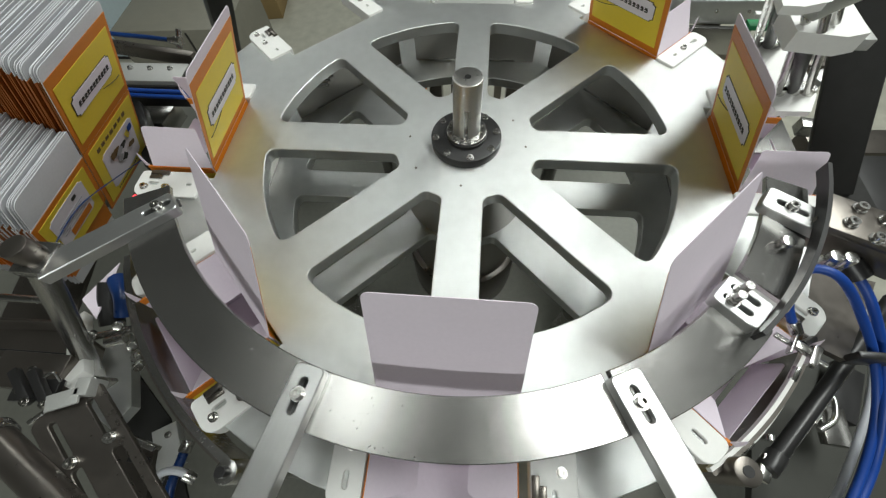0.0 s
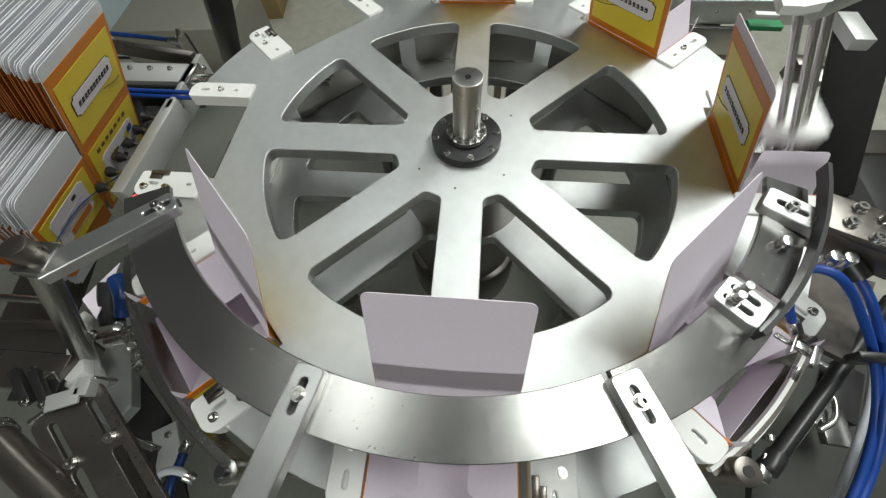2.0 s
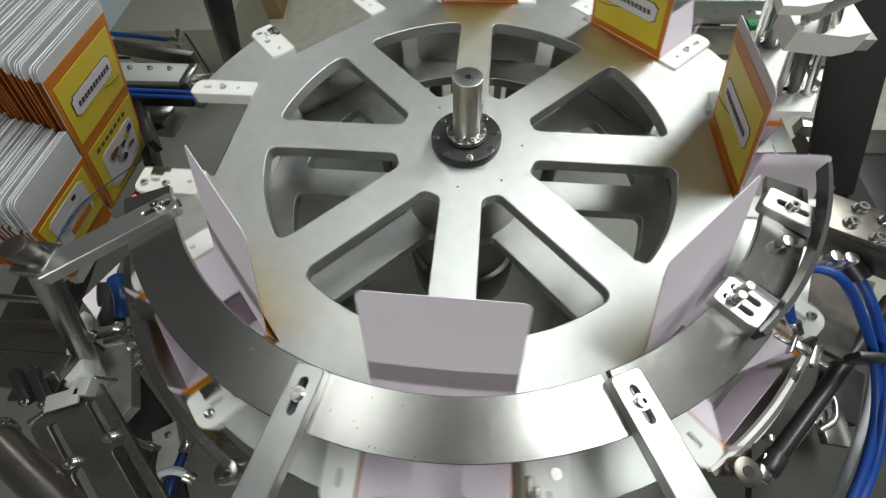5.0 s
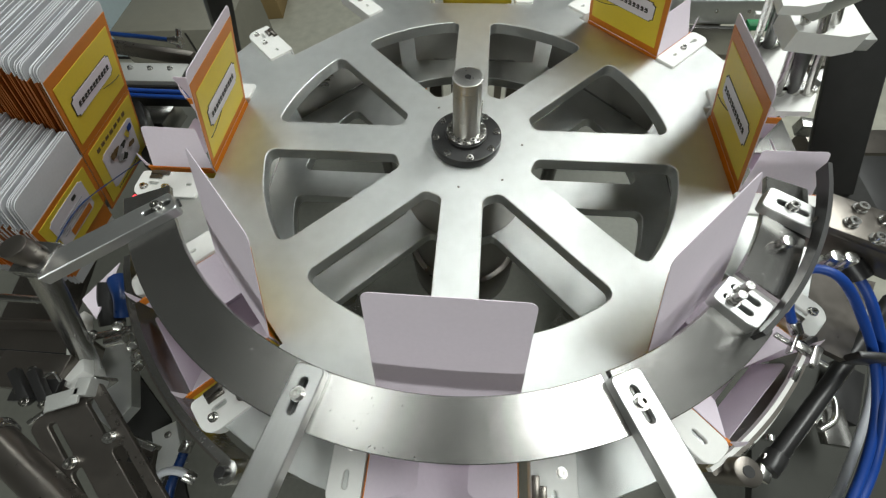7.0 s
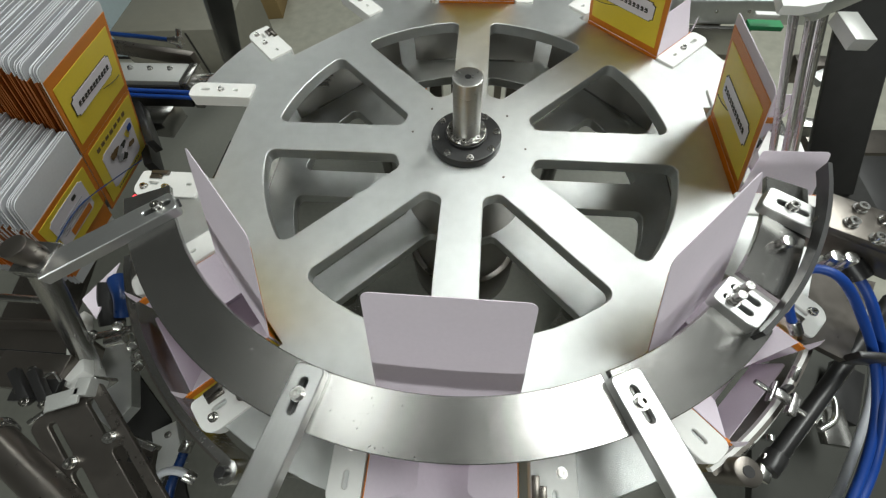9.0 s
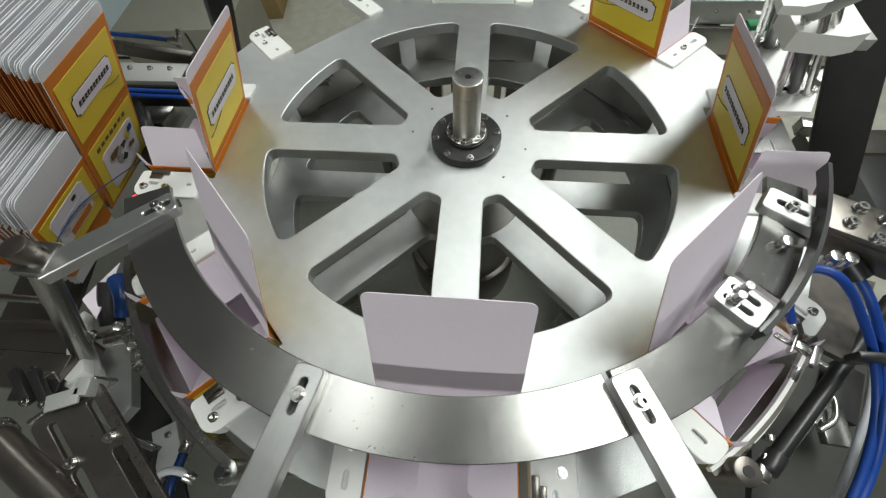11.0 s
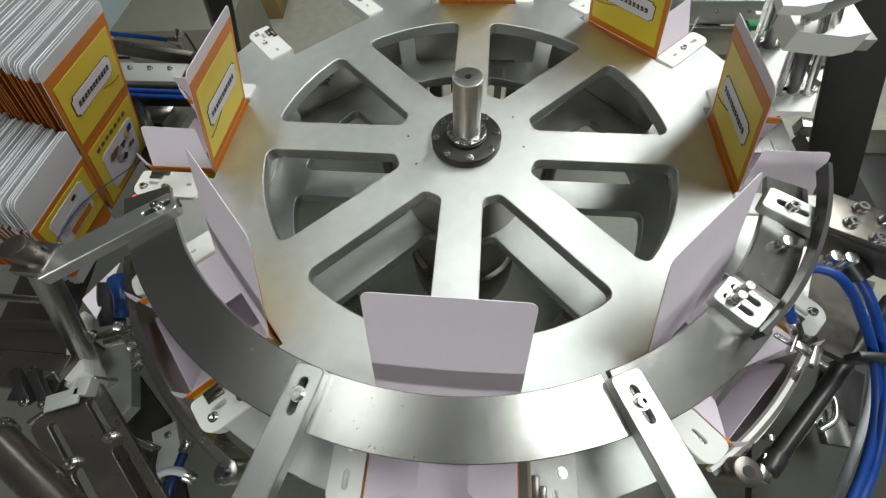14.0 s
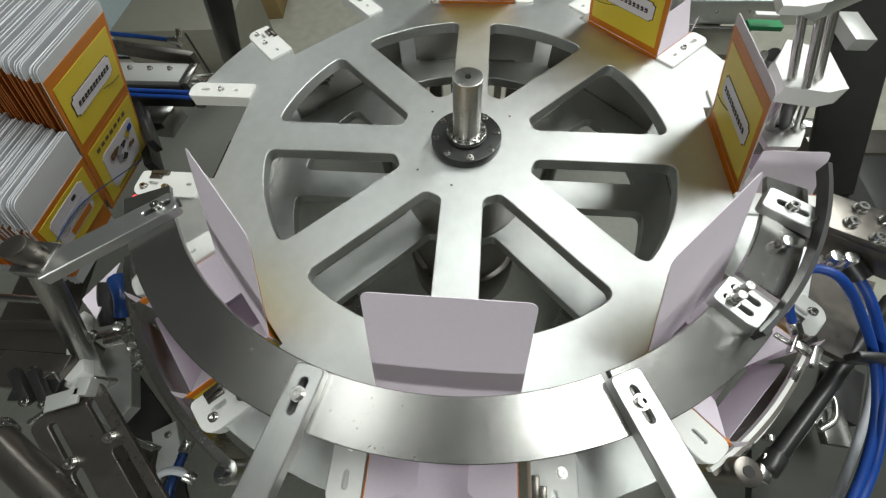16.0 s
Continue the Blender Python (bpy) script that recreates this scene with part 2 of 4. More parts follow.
# white blocks on both sides of each pocket
def pocket_block(wide):
    w0, w1 = (0.0630, 0.0960) if wide else (-0.0815, -0.0560)
    r0 = 0.279 if wide else 0.270
    pts = rounded([(r0, w0), (0.3505, w0), (0.3505, w1), (r0, w1)], [0.003, 0.004, 0.012, 0.003] if wide else [0.003, 0.011, 0.006, 0.003], 5)
    mid = (w0 + w1) / 2
    return prism(B(), pts, -0.012, 0.0025, [slot(0.008, 0.0020, 0.332, mid), slot(0.003, 0.0016, 0.292, mid)], 0.0006)


BLOCKS = [mesh_of("pocket_block", pocket_block(n), NYLON) for n in (True, False)]
SLIDE = mesh_of("edge_clip", box(box(B(), 0.318, 0.0635, 0.0026, 0.338, 0.0690, 0.0050, 0.0008), 0.324, 0.0690, 0.0026, 0.338, 0.0740, 0.0042, 0.0006), FRAME)
for k in range(8):
    for near, me in zip((True, False), BLOCKS):
        ob = new("pocket_block", me)
        ob.parent, ob.matrix_basis = turntable, pose(0, 0, 0, 0, 0, 45 * k)
        side = 0.0850 if near else -0.0685
        for r in ((0.315, 0.339) if near else (0.310,)):
            screw(ob, pose(r, side, 0.0025), SMALL_SCREW, "block_screw")
    ob = new("edge_clip", SLIDE)
    ob.parent, ob.matrix_basis = turntable, pose(0, 0, 0, 0, 0, 45 * k)
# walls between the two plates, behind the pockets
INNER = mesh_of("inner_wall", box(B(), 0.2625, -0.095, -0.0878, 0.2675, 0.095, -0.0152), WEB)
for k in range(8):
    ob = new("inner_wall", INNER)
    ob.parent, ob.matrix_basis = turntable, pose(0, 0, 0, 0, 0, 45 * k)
# shallow trays between the plates that carry the cartons
TRAY = mesh_of("pocket_floor", box(B(), 0.262, -0.066, -0.0877, 0.345, 0.066, -0.0840, 0.001), STEEL)
for k in range(8):
    for n, me in (("pocket_floor", TRAY),):
        ob = new(n, me)
        ob.parent, ob.matrix_basis = turntable, pose(0, 0, 0, 0, 0, 45 * k)


# ---- guide rail over the rim ----
def arc_plate(r0, r1, a0, a1, n=36):
    return [polar(r0, a0 + (a1 - a0) * i / n) for i in range(n + 1)] + [polar(r1, a1 - (a1 - a0) * i / n) for i in range(n + 1)]


guide = empty("guide_rail", "curved brushed steel guide rail over the turntable rim", "guide rail", m=pose(-0.0073, 0, 0.053))
part("rail_plate", prism(B(), arc_plate(0.2775, 0.3162, 206, 293), 0.0, 0.005, (), 0.0006), STEEL, guide)
part("rail_plate", prism(B(), rounded(arc_plate(0.2775, 0.3165, 293.3, 317, 12), [0] * 12 + [0.004, 0.004] + [0] * 12), 0.0, 0.005, (), 0.0006), STEEL, guide, m=pose(0.19, -0.22, 0) @ pose(0, 0, 0, 0, 5.5, 0) @ pose(-0.19, 0.22, 0))
part("rail_plate", prism(B(), arc_plate(0.2765, 0.3100, 320.5, 343, 14), -0.001, 0.004, (), 0.0006), STEEL, guide, m=pose(0.26, -0.13, 0) @ pose(0, 0, 0, 0, 5.5, 0) @ pose(-0.26, 0.13, 0))


def arm(a, b, w, h, tip, name="rail_support", posts=True, label="slotted flat steel bar bolted onto the guide rail"):
    """A slotted flat bar from its tip a out to b, with a cap screw in its slot."""
    ob = empty(name, label, "bracket", "arms holding the guide rail", m=along(a, b))
    n = (Vector(b) - Vector(a)).length
    pts = rounded([(-0.018, -w / 2), (n, -w / 2), (n, w / 2), (-0.018, w / 2)], [0.004, 0.001, 0.001, 0.004], 4)
    bm = prism(B(), pts, -h, 0.0, [slot(0.018, 0.0025, tip, 0)], 0.0007)
    part("bar", bm, ARM, ob)
    # black insert darkens the slot, its shade put in as colour
    part("slot_shade", box(B(), tip - 0.016, -0.0045, -h * 0.7, tip + 0.016, 0.0045, -h * 0.6), DARK, ob)
    screw(ob, pose(tip - 0.001, 0, -0.0005))
    return ob


arm((-0.0916, -0.2840, 0.0680), (-0.1085, -0.3575, 0.0680), 0.0205, 0.012, 0.002)
arm((0.1195, -0.2720, 0.0680), (0.1490, -0.3360, 0.0680), 0.0215, 0.012, 0.002)
arm((-0.2514, -0.1541, 0.0670), (-0.3176, -0.2132, 0.0670), 0.020, 0.010, -0.004)
# stout post that carries the third arm
post = empty("round_post", "round steel post with a clamped square cap", "post", m=pose(*(-0.3243, -0.2025, 0.0670)))
LEG = Vector((-0.4252, -0.2741, -0.1600)) - Vector((-0.3243, -0.2025, 0.0670))
part("shaft", cyl(B(), (0, 0, 0), tuple(LEG), 0.0095, seg=24), STEEL, post)
part("cap", cyl(B(), (0, 0, 0.0), (0, 0, 0.018), 0.0100, seg=24, bevel=0.0015), FRAME, post)
part("clamp", box(B(), -0.014, -0.014, -0.010, 0.014, 0.014, 0.001, 0.002), STEEL, post)
part("foot_block", box(B(), -0.015, -0.013, -0.02, 0.015, 0.013, 0.012, 0.003, pose(*LEG)), FRAME, post)

# block with two screws at the joint of the rails
joint = empty("rail_joint", "bright steel joint block with two cap screws", "bracket", "arms holding the guide rail", m=along((0.1876, -0.1920, 0.0670), (0.2087, -0.2118, 0.0670)))
part("block", prism(B(), rounded([(-0.001, -0.0115), (0.0315, -0.0115), (0.0315, 0.0130), (-0.001, 0.0130)], 0.003, 3), -0.011, 0.0, [slot(0.016, 0.0022, 0.014, -0.004), slot(0.016, 0.0022, 0.014, 0.006)], 0.0006), ARM, joint)
# black insert under both slots imitates the shade inside them
part("slot_shade", box(B(), 0.001, -0.008, -0.008, 0.027, 0.010, -0.007), DARK, joint)
for y in (-0.004, 0.006):
    screw(joint, pose(0.010, y, -0.0005))
    part("stud", cyl(B(), (0.010, y, 0.004), (0.010, y, 0.011), 0.003, seg=12), CHROME, joint)
arm((0.2570, -0.1190, 0.0660), (0.2790, -0.1340, 0.0660), 0.023, 0.009, 0.002)


# outer curved guide strips below the rail
def strip(r, a0, a1, z0, z1, t=0.003, n=24):
    return prism(B(), arc_plate(r, r + t, a0, a1, n), z0, z1)


outer = empty("outer_guide", "thin curved steel side guide round the turntable", "guide rail")
part("strip", strip(0.3650, 206, 243.5, -0.045, -0.010, 0.0060, 34), STEEL, outer)
part("backing", strip(0.3713, 207, 243, -0.060, -0.013, 0.0025, 34), FRAME, outer, "dull backing strip")
outer = empty("outer_guide", "thin curved cream-edged side guide round the turntable", "guide rail")
part("strip", strip(0.3610, 303, 335, -0.0180, -0.012), NYLON, outer, "cream plastic edging")
part("backing", strip(0.3642, 303, 335, -0.060, -0.013), FRAME, outer)
p2 = empty("round_post", "short round steel post with a threaded top hole", "post", m=pose(0.2165, -0.3032, 0.0))
part("shaft", cyl(B(), (0, 0, -0.3), (0, 0, 0), 0.0098, seg=28, bevel=0.001), FRAME, p2)
# black disc on the post imitates the dark of its threaded hole
part("top_hole_disc", cyl(B(), (0, 0, 0.0), (0, 0, 0.0006), 0.004, seg=14), DARK, p2)
p3 = empty("round_post", "round steel post under the side guide", "post", m=pose(*polar(0.3735, 244), -0.004))
part("shaft", cyl(B(), (0, 0, -0.3), (0, 0, -0.005), 0.009, seg=28, bevel=0.001), STEEL, p3)
part("top_bolt", cyl(B(), (0, 0, -0.005), (0, 0, 0.003), 0.004, seg=14), DARK, p3)


# ---- cartons ----
HALF = 0.0545
TALL, TOP = 0.125, 0.0512


def plaque(y0, z0, y1, z1, n=0.004):
    return [(y0 + n, z0), (y1 - n, z0), (y1 - n, z0 + n / 2), (y1, z0 + n), (y1, z1 - n), (y1 - n, z1 - n / 2), (y1 - n, z1), (y0 + n, z1), (y0 + n, z1 - n / 2), (y0, z1 - n), (y0, z0 + n), (y0 + n, z0 + n / 2)]


def top_print(parent, m, half, z0, z1, x=-1.0, spread=0.0):
    """The printed upper panel: an orange border, a yellow field, a pale label with a line of characters."""
    def lay(d, t=0.0003):
        return (x * (d + t), x * d) if x < 0 else (d, d + t)
    part("orange_border", sheet([(-half - spread, z0), (half + spread, z0), (half, z1), (-half, z1)], *lay(0.0002), m), ORANGE, parent)
    part("yellow_field", sheet([(-half - spread + 0.006, z0 + 0.011), (half + spread - 0.005, z0 + 0.011), (half - 0.005, z1 - 0.013), (-half + 0.006, z1 - 0.013)], *lay(0.0007), m), YELLOW, parent)
    zc = z0 + (z1 - z0) * 0.52
    part("label_outline", sheet(plaque(-0.0375, zc - 0.0135, 0.0375, zc + 0.0135), *lay(0.0011), m), INK, parent)
    face = part("label", sheet(plaque(-0.0365, zc - 0.0125, 0.0365, zc + 0.0125), *lay(0.0015), m), LABEL, parent)
    bm = B()
    for i in range(11):
        y = -0.029 + 0.0056 * i
        for a, b, c, d in ((0, 0, 0.0044, 0.0011), (0, 0.003, 0.0044, 0.0041), (0.0004, 0.0046, 0.004, 0.0058), (0.0016, 0, 0.0027, 0.006), (0.0003 * (i % 4), 0.0014, 0.0012 + 0.0003 * (i % 4), 0.0032)):
            s = sheet(rect(y + a, zc - 0.003 + b, y + c, zc - 0.003 + d), *lay(0.0019 + 0.0001 * (i % 3)), m)
            me = bpy.data.meshes.new("tmp")
            s.to_mesh(me)
            s.free()
            bm.from_mesh(me)
            bpy.data.meshes.remove(me)
    part("character_line", bm, INK, face)
    # one thin printed swash across the panel
    pts = [(x * 0.0024, 0.012 + 0.0016 * i, z1 - 0.066 - 0.030 * math.sin(i / 20) + 0.0009 * i) for i in range(24)]
    if m is not None:
        pts = [m @ Vector(p) for p in pts]
    part("printed_swash", tube(B(), pts[::4], 0.0004, 5), INK, parent)


def flap_pose(s, fold):
    """A side flap on its hinge; fold: degrees that it leans into the carton."""
    return pose(0, s * (HALF - 0.0005), 0, 90 + s * (fold + 20), 0, 0)


def make_carton():
    c = empty("carton", "open yellow and orange printed carton, white inside, standing in a pocket", "carton", "cartons in the turntable pockets")
    lean = pose(0.002, 0, 0, 0, -20, 0)
    part("inner_panel", sheet(rounded([(-HALF, 0), (HALF, 0), (TOP, TALL), (-TOP, TALL)], [0, 0, 0.006, 0.006]), 0, 0.0006, lean), CARD, c)
    part("inner_panel_foot", sheet(rect(-HALF, -0.0825, HALF, -0.0005), 0.002, 0.0026), CARD, c)
    part("foot_hem", sheet(rect(-HALF, -0.011, HALF, -0.0004), 0.0010, 0.0015), ORANGE, c)
    part("foot_print", sheet(rect(-HALF, -0.0825, HALF, -0.0112), 0.0010, 0.0015), YELLOW, c)
    top_print(c, lean, TOP - 0.0003, 0.0005, 0.113, spread=HALF - TOP)
    for s in (-1, 1):
        y = s * (HALF - 0.0005)
        bm = prism(B(), rounded([(0.003, 0.0), (0.072, 0.0), (0.062, 0.046), (0.003, 0.045)], [0, 0, 0.005, 0.002]), -0.0003, 0.0003)
        part("side_flap", bm, CARD, c, m=flap_pose(s, 0))
        part("side_hem", box(B(), 0.005, y - 0.0011, -0.008, 0.078, y + 0.0011, -0.0006), ORANGE, c)
        part("side_panel", box(B(), 0.004, y - 0.0003, -0.0825, 0.078, y + 0.0003, -0.0085), YELLOW, c)
        bm = prism(B(), [(0.0755, 0.0), (0.080, 0.0), (0.079, 0.012), (0.0765, 0.020)], -0.0003, 0.0003)
        bmesh.ops.transform(bm, matrix=pose(0, y, 0, 90), verts=bm.verts)
        part("corner_tab", bm, CARD, c)
        part("side_lining", box(B(), 0.004, y - s * 0.0015, -0.0825, 0.078, y - s * 0.0008, -0.0085), CARD, c)
    fold = pose(0.079, 0, -0.050, 0, 14, 0)
    part("outer_panel", sheet(rounded([(-HALF + 0.002, -0.012), (HALF - 0.002, -0.012), (HALF - 0.002, 0.022), (-HALF + 0.002, 0.022)], [0, 0, 0.005, 0.005]), 0, 0.0006, fold), CARD, c)
    part("outer_print", sheet(rect(-HALF + 0.003, -0.010, HALF - 0.003, 0.019), 0.001, 0.0014, fold), ORANGE, c)
    part("base_panel", box(B(), 0.003, -HALF, -0.0835, 0.078, HALF, -0.0828), CARD, c)
    return c


carton = make_carton()
STEP = 3.58
MIDS = (0.90, 4.485, 8.065, 11.665, 15.22)
PROFILE = ((-0.5, 0.0), (-0.4, 2.2), (-0.3, 8.3), (-0.2, 14.4), (-0.1, 19.2), (0.0, 22.8), (0.1, 26.0), (0.2, 30.4), (0.3, 35.2), (0.4, 40.2), (0.5, 44.2), (0.56, 45.0))


def turn_rows():
    rows = [(0.0, 0.0)]
    for k in range(5):
        for dt, a in PROFILE:
            t = MIDS[k] + dt
            if t <= 16.0:
                rows.append((t, 45.0 * k + a))
    if rows[-1][0] < 16.0:
        rows.append((16.0, rows[-1][1]))
    return rows


def turn_at(t):
    rows = turn_rows()
    for (t0, a0), (t1, a1) in zip(rows, rows[1:]):
        if t0 <= t <= t1:
            return a0 + (a1 - a0) * (t - t0) / max(t1 - t0, 1e-6)
    return rows[-1][1]


def seat(angle, out=0.0, up=0.0, spin=0.0):
    x, y = polar(FLAT + 0.003 + out, angle)
    return pose(x, y, up, 0, 0, angle + spin)


def carton_rows(start, loaded=None):
    """start: station angle at 0 s; loaded: when it arrives from the magazine."""
    out, gone = [], None
    base = start
    if loaded is not None:
        base = -180 - turn_at(loaded)
        for dt, o, u, s in ((-99, 0.235, 0.0, -2), (-0.45, 0.235, 0.0, -2), (-0.33, 0.138, 0.0, -3), (-0.29, 0.112, 0.0, -4), (-0.22, 0.062, 0.0, -6), (-0.12, 0.009, 0.0, -1), (-0.02, 0.0, 0.0, 0)):
            out.append((max(0.0, loaded + dt), seat(-180, o, u, s)))
    for t, a in turn_rows():
        ang = base + a
        if loaded is not None and t <= loaded + 0.01:
            continue
        if ang > 91:
            break
        out.append((t, seat(ang)))
        if abs(ang - 90) < 0.01 and gone is None:
            gone = t
    if gone is not None:
        out = [r for r in out if r[0] <= gone]
        for dt, o in ((1.75, 0.0), (1.95, 0.06), (2.15, 0.16), (2.6, 0.62 - 0.001 * start)):
            if gone + dt < 16:
                out.append((gone + dt, seat(90, o)))
        if out[-1][0] < 15.99:
            out.append((16.0, out[-1][1]))
    return out


def flap_rows(s, rows):
    """The side flaps duck under the guide rail and spring up behind it."""
    out = []
    for t, m in rows:
        ang = math.degrees(math.atan2(m.translation.y, m.translation.x))
        r = m.translation.to_2d().length
        ang = ang - 360 if ang > 100 else ang
        if r > 0.28 or ang < -176 or ang > -3:
            f = 0
        elif ang < -160:
            f = 112 * (ang + 176) / 16
        elif ang > -16:
            f = 112 * (-3 - ang) / 13
        else:
            f = 112
        out.append((t, flap_pose(s, f)))
    return out
# ---- carton magazine: a pack of flat blanks ----
F1, F2 = Vector((-0.4237, -0.0521, 0.0074)), Vector((-0.4247, 0.0577, 0.0074))
MAG = Matrix.Translation(F1) @ Matrix.Rotation(math.atan2((F2 - F1).y, (F2 - F1).x) - math.pi / 2, 4, "Z") @ pose(0, 0, 0, 0, 27, 0)
BW = (F2 - F1).length
upper = rounded([(0, 0), (BW, 0), (BW, 0.120), (0, 0.120)], [0, 0, 0.006, 0.006])
tuck = rounded([(0, 0.106), (BW, 0.106), (BW, 0.121), (0, 0.121)], [0, 0, 0.007, 0.007])
lower = [(0, 0), (BW, 0), (BW, -0.122), (0, -0.122)]
leftp = [(-0.100, -0.094), (-0.0008, -0.094), (-0.0008, -0.001), (-0.100, -0.001)]
flap = rounded([(-0.098, 0.0), (-0.002, 0.0), (-0.002, 0.044), (-0.094, 0.044)], [0, 0, 0.002, 0.010])


def blank(i, first=False):
    m = Matrix.Translation(MAG.to_3x3() @ Vector((-0.0021 * i - 0.0012 * random.random(), 0.0022 * random.uniform(-1, 1), 0.003 * random.uniform(-1, 0.6)))) @ MAG @ pose(0, 0, 0, 0, random.uniform(-0.5, 0.5), random.uniform(-0.4, 0.4))
    b = empty("carton_blank", "flat unfolded carton blank, white card printed yellow and orange", "carton blank", "blanks packed in the magazine", m=m)
    for n, o in (("upper_panel", upper if first else tuck), ("lower_panel", lower), ("side_panel", leftp), ("dust_flap", flap)):
        part(n, sheet(o, -0.0005, 0), BLANK, b)
    if not first:
        # prints behind the first blank use the orange with shade painted in
        part("upper_print", sheet(rect(0.0, 0.0, BW, 0.1055), -0.0005, 0.0003), SHADEDPRINT, b)
        part("side_print", sheet(rect(-0.0995, -0.0935, -0.001, -0.002), 0.0002, 0.0005), SHADEDPRINT, b)
        part("bottom_flap", sheet(rect(-0.098, -0.132, -0.004, -0.0945), -0.0005, 0.0003), ORANGE, b)
        part("glue_flap", sheet(rect(-0.098, -0.158, -0.004, -0.1325), -0.0005, 0.0), BLANK, b)
        return b
    c = pose(0, BW / 2, 0)
    top_print(b, c, BW / 2 - 0.0003, 0.0005, 0.106, 1.0)
    part("lower_border", sheet(rect(0.0003, -0.1217, BW - 0.0003, -0.0005), 0.0002, 0.0005), ORANGE, b)
    part("lower_field", sheet(rect(0.007, -0.114, BW - 0.004, -0.006), 0.0007, 0.001), YELLOW, b)
    part("picture_ground", sheet(plaque(0.022, -0.101, BW - 0.016, -0.032), 0.0011, 0.0014), LABEL, b)
    random.seed(5)
    for k in range(9):
        y, z = random.uniform(0.036, BW - 0.030), random.uniform(-0.086, -0.046)
        blob = [(y + random.uniform(0.004, 0.009) * math.cos(q * math.pi / 4), z + random.uniform(0.003, 0.008) * math.sin(q * math.pi / 4)) for q in range(8)]
        part("picture_shape", sheet(blob, 0.0016 + 0.0002 * k, 0.0017 + 0.0002 * k), (INK, BROWN, BROWN, GREYINK, YELLOW)[k % 5], b)
    part("picture_shape", sheet(rect(BW - 0.032, -0.046, BW - 0.022, -0.036, 0.002), 0.0036, 0.0038), BLUE, b)
    for k in range(7):
        part("title_stroke", sheet(rect(0.020 + 0.010 * k, -0.022 + 0.0006 * (k % 3), 0.0265 + 0.010 * k, -0.0155), 0.0011, 0.0014), BROWN, b)
    for k in range(14):
        part("caption_stroke", sheet(rect(0.028 + 0.0042 * k, -0.1085, 0.0305 + 0.0042 * k, -0.1060), 0.0011, 0.0014), INK, b)
    part("pen_line", tube(B(), [(0.0030, -0.096, -0.0435), (0.0030, -0.055, -0.041), (0.0030, -0.0237, -0.0513), (0.0056, 0.0314, -0.0800), (0.0042, 0.0839, -0.1150)], 0.0007, 6), NAVY, b)
    part("side_border", sheet(rect(-0.0995, -0.0935, -0.001, -0.002), 0.0002, 0.0005), ORANGE, b)
    part("side_field", sheet(rect(-0.094, -0.0925, -0.008, -0.010), 0.0007, 0.001), YELLOW, b)
    part("side_label", sheet(plaque(-0.083, -0.075, -0.020, -0.018), 0.0011, 0.0014), LABEL, b)
    part("orange_block", sheet([(-0.066, -0.072), (-0.026, -0.072), (-0.026, -0.060), (-0.066, -0.060)], 0.0016, 0.0018), ORANGE, b)
    part("black_mark", sheet(rect(-0.044, -0.030, -0.036, -0.024, 0.002), 0.0016, 0.0018), INK, b)
    for k in range(5):
        part("text_line", sheet(rect(-0.076, -0.040 - 0.0042 * k, -0.030 - 0.004 * (k % 2), -0.0388 - 0.0042 * k), 0.0016, 0.0018), GREYINK, b)
    return b


GREYINK = shader("grey_ink", (0.42, 0.40, 0.42), 0.5)
BROWN = shader("brown_ink", (0.16, 0.09, 0.03), 0.5)
random.seed(11)
blank(0, True)
random.seed(12)
for i in range(1, 44):
    blank(i)

magazine = empty("magazine", "steel carton magazine frame with guide rods and tray", "magazine", m=pose(0, 0, 0))
part("tray", beam(B(), (-0.6412, -0.1573, -0.1750), (-0.5394, -0.1370, -0.1750), 0.12, 0.006), FRAME, magazine)
part("guide_rod", cyl(B(), (-0.5252, -0.1371, -0.0100), (-0.4371, -0.1364, -0.0100), 0.004, seg=16), CHROME, magazine)
part("guide_rod", cyl(B(), (-0.5126, -0.2042, -0.0400), (-0.4218, -0.2041, -0.0400), 0.004, seg=16), CHROME, magazine)
part("side_plate", beam(B(), (-0.5942, -0.2132, -0.1000), (-0.4531, -0.2099, -0.1000), 0.004, 0.11, lift=(0, 0.25, 1)), FRAME, magazine)
part("apron", prism(B(), [(-0.6006, -0.2178, -0.1200)[:2], (-0.4803, -0.2125, -0.1200)[:2], (-0.4402, -0.2501, -0.1200)[:2], (-0.5752, -0.2524, -0.1200)[:2]], -0.126, -0.12), FRAME, magazine)
part("apron_lip", beam(B(), (-0.5689, -0.2577, -0.1180), (-0.4352, -0.2578, -0.1180), 0.006, 0.03), STEEL, magazine)
part("front_stop", beam(B(), (-0.5507, 0.1641, -0.0900), (-0.4539, 0.0209, -0.0900), 0.012, 0.03), DARK, magazine)
part("top_bar", beam(B(), (-0.4905, 0.0579, 0.1200), (-0.4061, 0.0618, 0.1200), 0.012, 0.012), DARK, magazine)

sensor = empty("photo_sensor", "small black photo sensor with a lit red diode", "sensor", m=pose(-0.3502, -0.0947, -0.0050))
part("body", box(B(), -0.006, -0.010, -0.304, 0.006, 0.010, 0.0, 0.0015), DARK, sensor)
part("diode", cyl(B(), (0, 0, 0.0), (0, 0, 0.0020), 0.0028, seg=14, bevel=0.0006), DIODE, sensor, "glowing red diode")

# ---- feeder arm with suction cups ----
FA, FB = Vector((-0.4055, -0.0716, -0.0300)), Vector((-0.4059, 0.1832, -0.0300))
feeder = empty("feeder_arm", "flat steel pick-up arm with a row of rubber suction cups", "feeder arm", m=pose(*FA))
d = FB - FA
